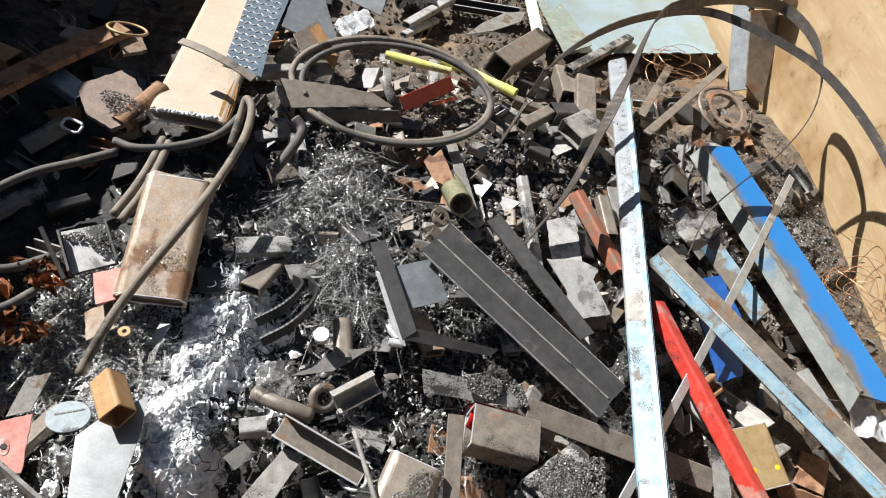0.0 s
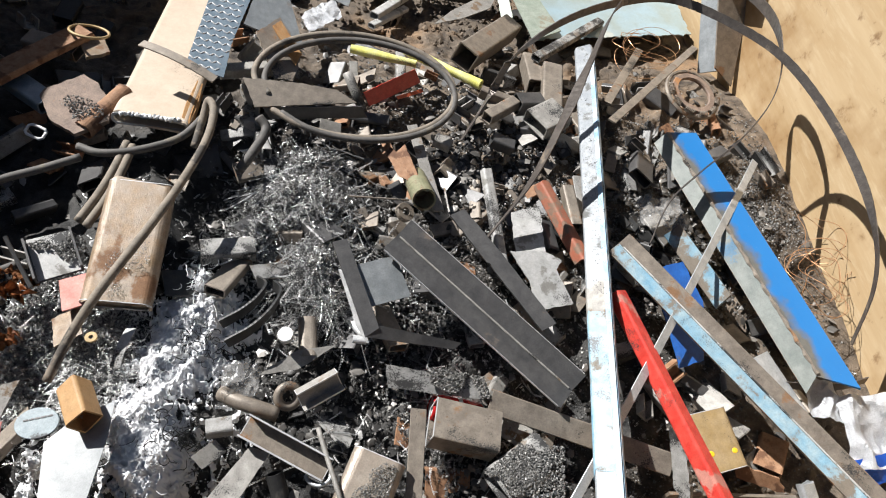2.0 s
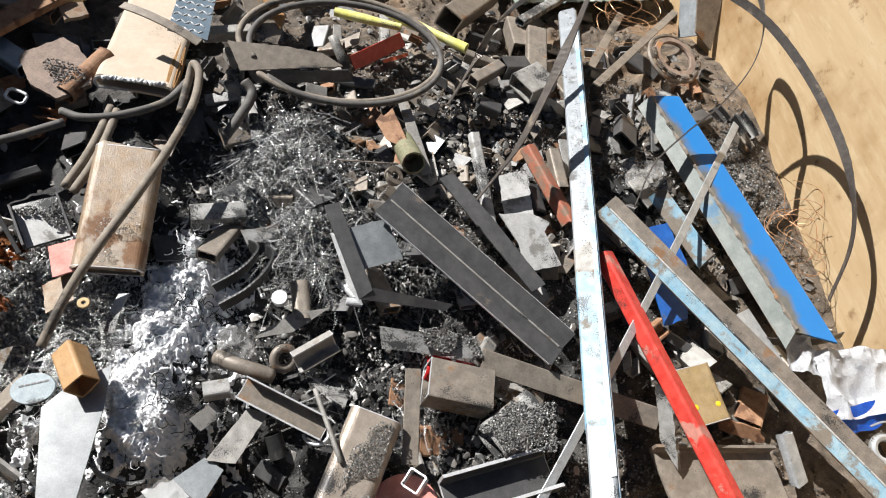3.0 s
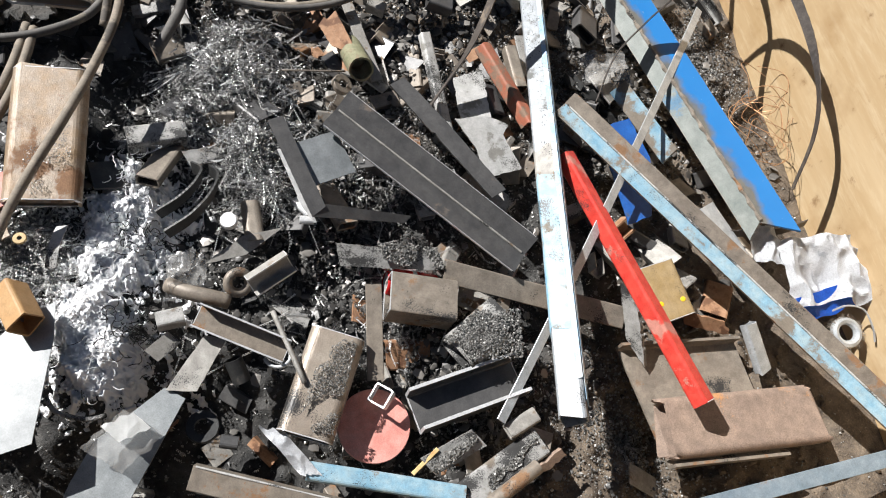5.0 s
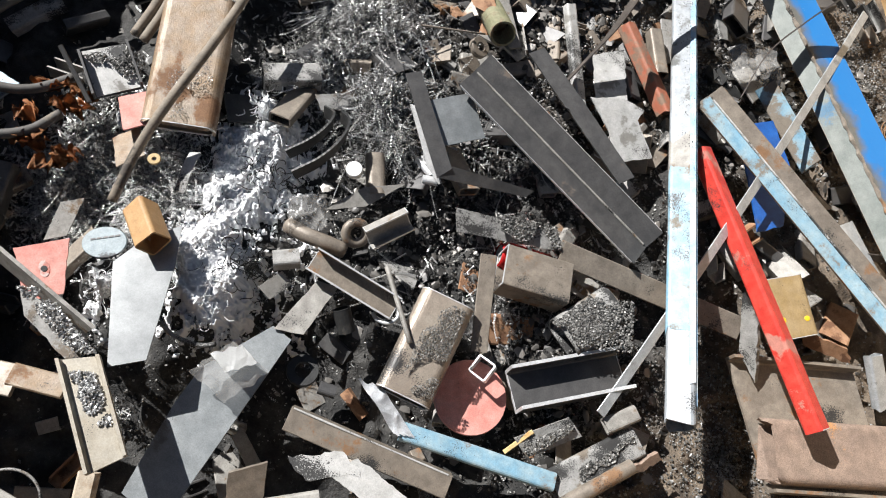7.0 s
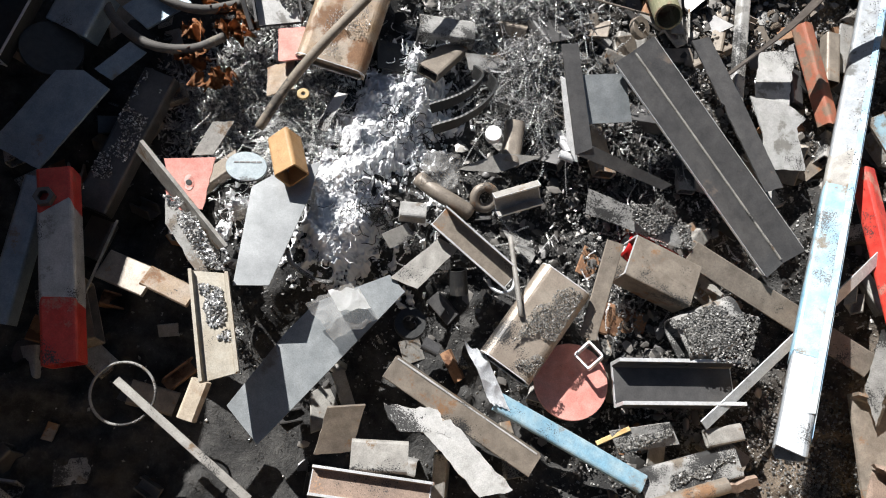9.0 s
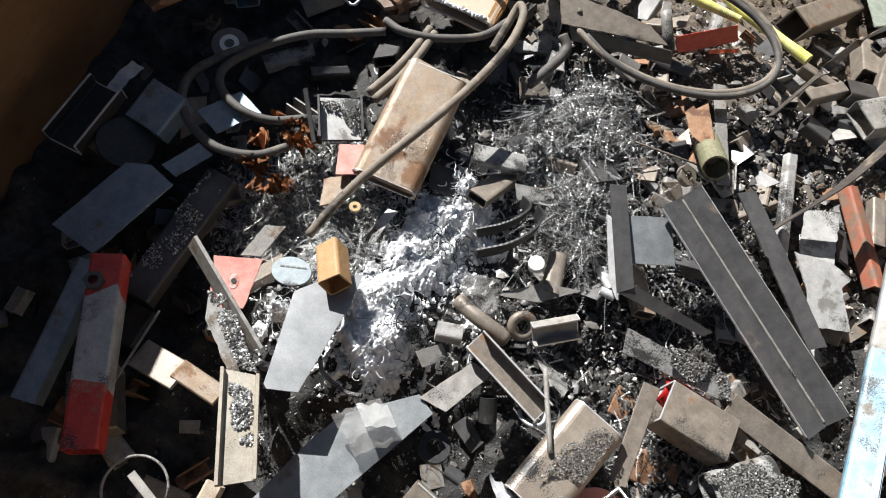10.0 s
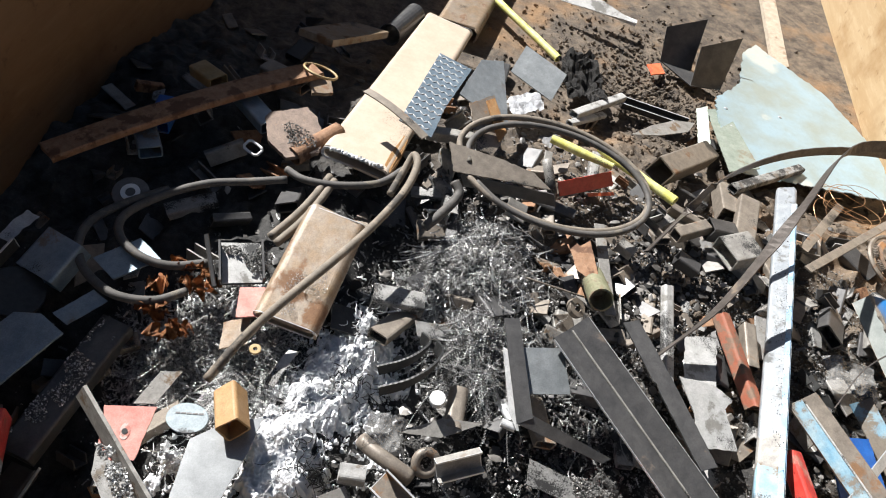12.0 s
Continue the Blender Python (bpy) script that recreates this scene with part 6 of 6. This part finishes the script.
def fibres(name, spots, count, mat, label, seed, lift, thick=1.0):
    """Loose curly threads."""
    r = random.Random(seed)
    verts, faces = [], []
    for _ in range(count):
        cx, cy, rad = r.choice(spots)
        d, a = abs(r.gauss(0, 0.5)) * rad, r.uniform(0, 6.28)
        p = Vector((cx + d * math.cos(a), cy + d * math.sin(a), 0))
        p.z = heap(p.x, p.y) + r.uniform(0, lift)
        h, w = r.uniform(0, 6.28), r.uniform(0.0004, 0.0011) * thick
        base = len(verts)
        n = r.randint(6, 14)
        curl = r.uniform(-0.28, 0.28)
        for i in range(n + 1):
            s = Vector((-math.sin(h), math.cos(h), 0)) * w
            verts += [(p + s)[:], (p - s)[:], (p + UP * w * 1.6)[:]]
            p = p + Vector((math.cos(h), math.sin(h), r.uniform(-0.5, 0.5))) * 0.0024 * thick ** 0.5
            h += curl + r.uniform(-0.3, 0.3)
        for i in range(n):
            b = base + 3 * i
            faces += [(b, b + 3, b + 5, b + 2), (b + 2, b + 5, b + 4, b + 1)]
    me = bpy.data.meshes.new(name)
    me.from_pydata(verts, [], faces)
    me.materials.append(mat)
    return tagged(new(name, me), label, "fibres", kind="stuff")


def ash_bed():
    """A crust of ash that breaks into islands where the swarf shows through."""
    x0, x1, y0, y1, d = -0.40, 0.0, 0.36, 0.87, 0.0016
    nx, ny = int((x1 - x0) / d), int((y1 - y0) / d)
    verts, high = [], []
    for i in range(nx + 1):
        for j in range(ny + 1):
            x, y = x0 + d * i, y0 + d * j
            near = sum(w_ * 0.45 * math.exp(-((x - cx) ** 2 + (y - cy) ** 2) / (0.55 * rad * rad)) for cx, cy, rad, w_ in ASH_AT)
            n1, n2 = noise.noise((x * 24, y * 24, 1)), noise.noise((x * 62, y * 62, 3))
            n3 = 1 - 2 * abs(noise.noise((x * 120, y * 120, 5)))
            n4 = 1 - 2 * abs(noise.noise((x * 270, y * 270, 7)))
            f = min(near, 1.1) - 0.46 + 0.75 * n1 + 1.0 * n2 + 0.3 * n3
            z = heap(x, y) + 0.020 * min(1.0, near) + 0.016 * max(-1.0, min(0.8, f)) + 0.007 * n3 + 0.003 * n4
            verts.append((x, y, z if f > 0 else z - 0.02))
            high.append(f > -0.12)
    faces = []
    for i in range(nx):
        for j in range(ny):
            q = (i * (ny + 1) + j, (i + 1) * (ny + 1) + j, (i + 1) * (ny + 1) + j + 1, i * (ny + 1) + j + 1)
            if any(high[k] for k in q):
                faces.append(q)
    me = bpy.data.meshes.new("ash_crust")
    me.from_pydata(verts, [], faces)
    me.materials.append(ASH)
    me.shade_smooth()
    tagged(new("ash_crust", me), "broken crust of white burnt ash", "ash", kind="stuff")


def strands(name, spots, count, mat, label, seed, reach=0.09, lift=0.05):
    """Long coiled turnings that hang and trail over the heap."""
    r = random.Random(seed)
    verts, faces = [], []
    for _ in range(count):
        cx, cy, rad = r.choice(spots)
        d, a = abs(r.gauss(0, 0.6)) * rad, r.uniform(0, 6.28)
        p = Vector((cx + d * math.cos(a), cy + d * math.sin(a), 0))
        p.z = heap(p.x, p.y) + r.uniform(0.01, lift)
        h, bend = r.uniform(0, 6.28), r.gauss(0, 9.0)
        R, pitch = r.uniform(0.0011, 0.0021), r.uniform(0.0034, 0.0050)
        length = r.uniform(0.25, 1.0) * reach
        n = int(length / pitch * 7)
        base = len(verts)
        for i in range(n + 1):
            q = i * 2 * math.pi / 7
            step = pitch / 7
            h += bend * step
            d3 = Vector((math.cos(h), math.sin(h), 0))
            p = p + d3 * step
            low = heap(p.x, p.y) + 0.004
            p.z += (low - p.z) * 0.012 if p.z > low else (low - p.z) * 0.3
            side = Vector((-d3.y, d3.x, 0))
            o = p + side * (R * math.cos(q)) + UP * (R * math.sin(q))
            verts += [o[:], (o + d3 * 0.0016)[:]]
        faces += [(base + 2 * i, base + 2 * i + 1, base + 2 * i + 3, base + 2 * i + 2) for i in range(n)]
    me = bpy.data.meshes.new(name)
    me.from_pydata(verts, [], faces)
    me.materials.append(mat)
    return tagged(new(name, me), label, "swarf", kind="stuff")


def spot(p, rad, weight=1.0):
    return (p[0], p[1], rad, weight)


scraps()
curls("steel_swarf", [spot((0.034, 0.983, 0.072), 0.16, 5), spot((0.059, 1.091, 0.080), 0.12, 3), spot((0.113, 0.838, 0.061), 0.10, 2), spot((-0.022, 0.923, 0.067), 0.10, 1.5)], 22000, SWARF, "heap of glittering curled steel turnings", 5, 1.0, lift=0.07)
curls("steel_swarf", [spot((-0.432, 0.681, 0.050), 0.12, 4), spot((-0.294, 0.690, 0.050), 0.07, 2), spot((-0.459, 0.636, 0.046), 0.09, 2)], 19000, SWARF, "drift of fine bright steel turnings by the leaves", 6, 0.85, lift=0.045)
curls("steel_swarf", [spot((-0.329, 0.260, 0.079), 0.035, 1), spot((-0.400, 0.373, 0.087), 0.03, 1), spot((-0.385, 0.838, 0.111), 0.03, 1)], 420, SWARF, "fine steel turnings lying in the offcuts", 8, 0.8, lift=0.07)
curls("steel_swarf", [(0.3, 0.8, 0.6, 1), (0.35, 0.45, 0.4, 0.4), (-0.3, 0.65, 0.3, 0.8)], 4000, SWARF, "scattered steel turnings over the heap", 9, 1.0, lift=0.03)
strands("steel_swarf", [(0.034, 0.983, 0.16), (0.07, 1.08, 0.13), (0.113, 0.838, 0.10), (0.13, 0.76, 0.07)], 900, SWARF, "long coiled turnings trailing from the swarf heap", 51, 0.10, 0.08)
strands("steel_swarf", [(-0.432, 0.681, 0.12), (-0.29, 0.67, 0.08), (-0.33, 0.60, 0.06)], 700, SWARF, "fine coiled turnings by the dry leaves", 52, 0.06, 0.05)
strands("steel_swarf", [(0.25, 0.8, 0.4), (0.1, 0.5, 0.3), (0.35, 0.6, 0.2)], 110, SWARF, "single coiled turnings scattered over the offcuts", 53, 0.12, 0.06)
ASH_AT = [spot((-0.201, 0.533, 0.039), 0.075, 3), spot((-0.176, 0.454, 0.033), 0.07, 4), spot((-0.152, 0.653, 0.048), 0.08, 3), spot((-0.118, 0.724, 0.053), 0.08, 2.5), spot((-0.118, 0.805, 0.059), 0.05, 1.2), spot((-0.358, 0.462, 0.034), 0.035, 0.7)]
ash_bed()
lumps("white_ash", ASH_AT, 42000, ASH, "white burnt ash crumbs over the swarf", "ash", 12, 0.0015, 0.009, lift=0.055, gap=0.05).data.shade_smooth()
fibres("ash_fibres", [s[:3] for s in ASH_AT], 500, ASH, "white burnt fibres over the swarf", 13, 0.06)
fibres("dark_fibres", [spot((-0.128, 0.501, 0.037), 0.09)[:3], spot((-0.115, 0.676, 0.049), 0.08)[:3]], 300, BLACK, "charred black fibres in the ash", 14, 0.055)
lumps("metal_grit", [(0.5, 1.1, 0.5, 4), (0.25, 0.75, 0.5, 3), (0.5, 0.3, 0.5, 2), (-0.2, 0.4, 0.6, 0.4), (0.9, 1.0, 0.5, 3), (1.2, 1.1, 0.4, 3), (0.8, 0.2, 0.5, 2)], 80000, GRIT, "black metal grit and chips over everything", "grit", 15, 0.001, 0.0048, lift=0.012)
lumps("metal_chips", [(0.45, 1.15, 0.5, 5), (0.2, 0.7, 0.6, 3), (0.45, 0.35, 0.35, 1.5), (0.0, 1.3, 0.5, 2), (1.0, 1.0, 0.45, 3)], 6000, CHIP, "small flat steel chips and shards over the heap", "chips", 19, 0.0035, 0.017, lift=0.02, squash=0.16)
lumps("rubble", [(0.5, 1.1, 0.5, 3), (0.5, 2.2, 0.7, 6), (1.2, 2.2, 0.4, 2), (1.0, 0.2, 0.4, 1)], 5200, DIRT, "small dirt clods and stones", "rubble", 16, 0.003, 0.012, lift=0.01)


def grit_on(a, b, c, count, label, seed, mat=GRIT, lo=0.001, hi=0.0036, gap=-0.05, pile=0.004):
    """Loose grains lying on a plate that spans a, b and c."""
    r = random.Random(seed)
    a, b, c = Vector(a), Vector(b), Vector(c)
    up = (b - a).cross(c - a).normalized()
    if up.z < 0:
        up = -up
    oct_ = [(1, 0, 0), (-1, 0, 0), (0, 1, 0), (0, -1, 0), (0, 0, 1), (0, 0, -1)]
    tri = [(0, 2, 4), (2, 1, 4), (1, 3, 4), (3, 0, 4), (2, 0, 5), (1, 2, 5), (3, 1, 5), (0, 3, 5)]
    verts, faces = [], []
    for _ in range(count):
        u, v = r.random(), r.random()
        p = a + (b - a) * u + (c - a) * v
        k = noise.noise((p.x * 24, p.y * 24, seed)) + 0.9 * (min(u, 1 - u, v, 1 - v) - 0.15)
        if k < gap:
            continue
        s = lo * (hi / lo) ** r.random()
        p = p + up * (s * 0.4 + r.random() * pile * min(1, max(0, k) * 3))
        turn = Euler((r.uniform(0, 6), r.uniform(0, 6), r.uniform(0, 6))).to_matrix()
        base = len(verts)
        for q in oct_:
            verts.append((p + turn @ Vector((q[0] * s, q[1] * s * r.uniform(0.4, 1), q[2] * s * r.uniform(0.4, 1))))[:])
        faces += [(i + base, j + base, k2 + base) for i, j, k2 in tri]
    me = bpy.data.meshes.new("metal_grit")
    me.from_pydata(verts, [], faces)
    me.materials.append(mat)
    return tagged(new("metal_grit", me), label, "grit", kind="stuff")


grit_on((0.195, 0.439, 0.107), (0.251, 0.419, 0.106), (0.136, 0.288, 0.089), 3600, "metal grit lying on the rust-spotted tube", 31, lo=0.0007, hi=0.0022, pile=0.002)
grit_on((0.410, 0.411, 0.085), (0.484, 0.465, 0.089), (0.464, 0.366, 0.082), 2600, "metal grit coating the tube offcut", 32, gap=-0.5)
grit_on((0.480, 0.465, 0.089), (0.571, 0.457, 0.088), (0.465, 0.371, 0.082), 1500, "metal grit coating the tube offcut", 33, gap=-0.4)
grit_on((0.315, 0.614, 0.098), (0.429, 0.596, 0.096), (0.327, 0.573, 0.085), 1800, "metal grit strewn over the plate", 34, gap=-0.2)
grit_on((-0.438, 0.849, 0.120), (-0.364, 0.881, 0.122), (-0.376, 0.812, 0.114), 1100, "grey chips lying in the white channel", 35, gap=0.08)
grit_on((-0.354, 0.286, 0.128), (-0.319, 0.287, 0.128), (-0.310, 0.209, 0.127), 900, "bright turnings lying in the tray", 36, SWARF, 0.0015, 0.004, -0.3, 0.008)
grit_on((-0.453, 0.415, 0.120), (-0.416, 0.416, 0.120), (-0.361, 0.318, 0.108), 900, "bright turnings lying in the angle iron", 37, SWARF, 0.0015, 0.004, -0.3, 0.008)
grit_on((0.352, 0.202, 0.045), (0.442, 0.243, 0.048), (0.366, 0.188, 0.044), 700, "metal grit on the dusty plate", 38)
grit_on((0.435, 0.135, 0.032), (0.568, 0.205, 0.037), (0.427, 0.155, 0.033), 1200, "metal grit on the flat tube", 39)
grit_on((-0.463, 1.218, 0.144), (-0.382, 1.256, 0.147), (-0.424, 1.151, 0.134), 700, "dark chips on the rusty plate", 40)
grit_on((-0.575, 0.42, 0.022), (-0.625, 0.42, 0.022), (-0.535, 0.665, 0.055), 1500, "turnings strewn over the dark tube", 42, SWARF, 0.001, 0.003, 0.0, 0.003)
grit_on((-0.288, 0.839, 0.155), (-0.201, 0.842, 0.157), (-0.291, 0.732, 0.132), 1300, "bright chips on the rusty tube", 43, SWARF, 0.0007, 0.0018, 0.12, 0.001)
grit_on((0.700, 1.329, 0.234), (0.749, 1.336, 0.234), (0.633, 0.669, 0.209), 900, "black specks on the white tube", 41, BLACK, 0.0006, 0.0018, 0.1, 0.001)


def leaves():
    r = random.Random(3)
    for q in ((-0.473, 0.790, 0.098), (-0.449, 0.771, 0.106), (-0.432, 0.766, 0.096), (-0.504, 0.716, 0.092), (-0.502, 0.693, 0.081), (-0.455, 0.666, 0.079), (-0.442, 0.689, 0.080), (-0.502, 0.749, 0.085)):
        for _ in range(4):
            bm = bmesh.new()
            n = 10
            g = []
            for i in range(n + 1):
                u = i / n
                w = 0.009 * math.sin(math.pi * min(1, u * 0.95 + 0.03)) * (1 + 0.25 * math.sin(u * 22))
                g.append([bm.verts.new((0.032 * (u - 0.5), w * s, 0.012 * abs(s) ** 1.5 + 0.012 * math.sin(u * 5 + s * 2))) for s in (-1, -0.5, 0, 0.5, 1)])
            for i in range(n):
                for j in range(4):
                    bm.faces.new((g[i][j], g[i + 1][j], g[i + 1][j + 1], g[i][j + 1]))
            bmesh.ops.solidify(bm, geom=bm.faces[:], thickness=0.0006)
            m = Matrix.Translation(Vector(q) + Vector((r.uniform(-.025, .025), r.uniform(-.025, .025), r.uniform(-.012, .006)))) @ pose(0, 0, 0, r.uniform(-50, 50), r.uniform(-50, 50), r.uniform(0, 360))
            note(put("dry_leaf", bm, LEAF, m, smooth=True), "curled dry brown leaf on the swarf", "leaf", "dry leaves")


leaves()
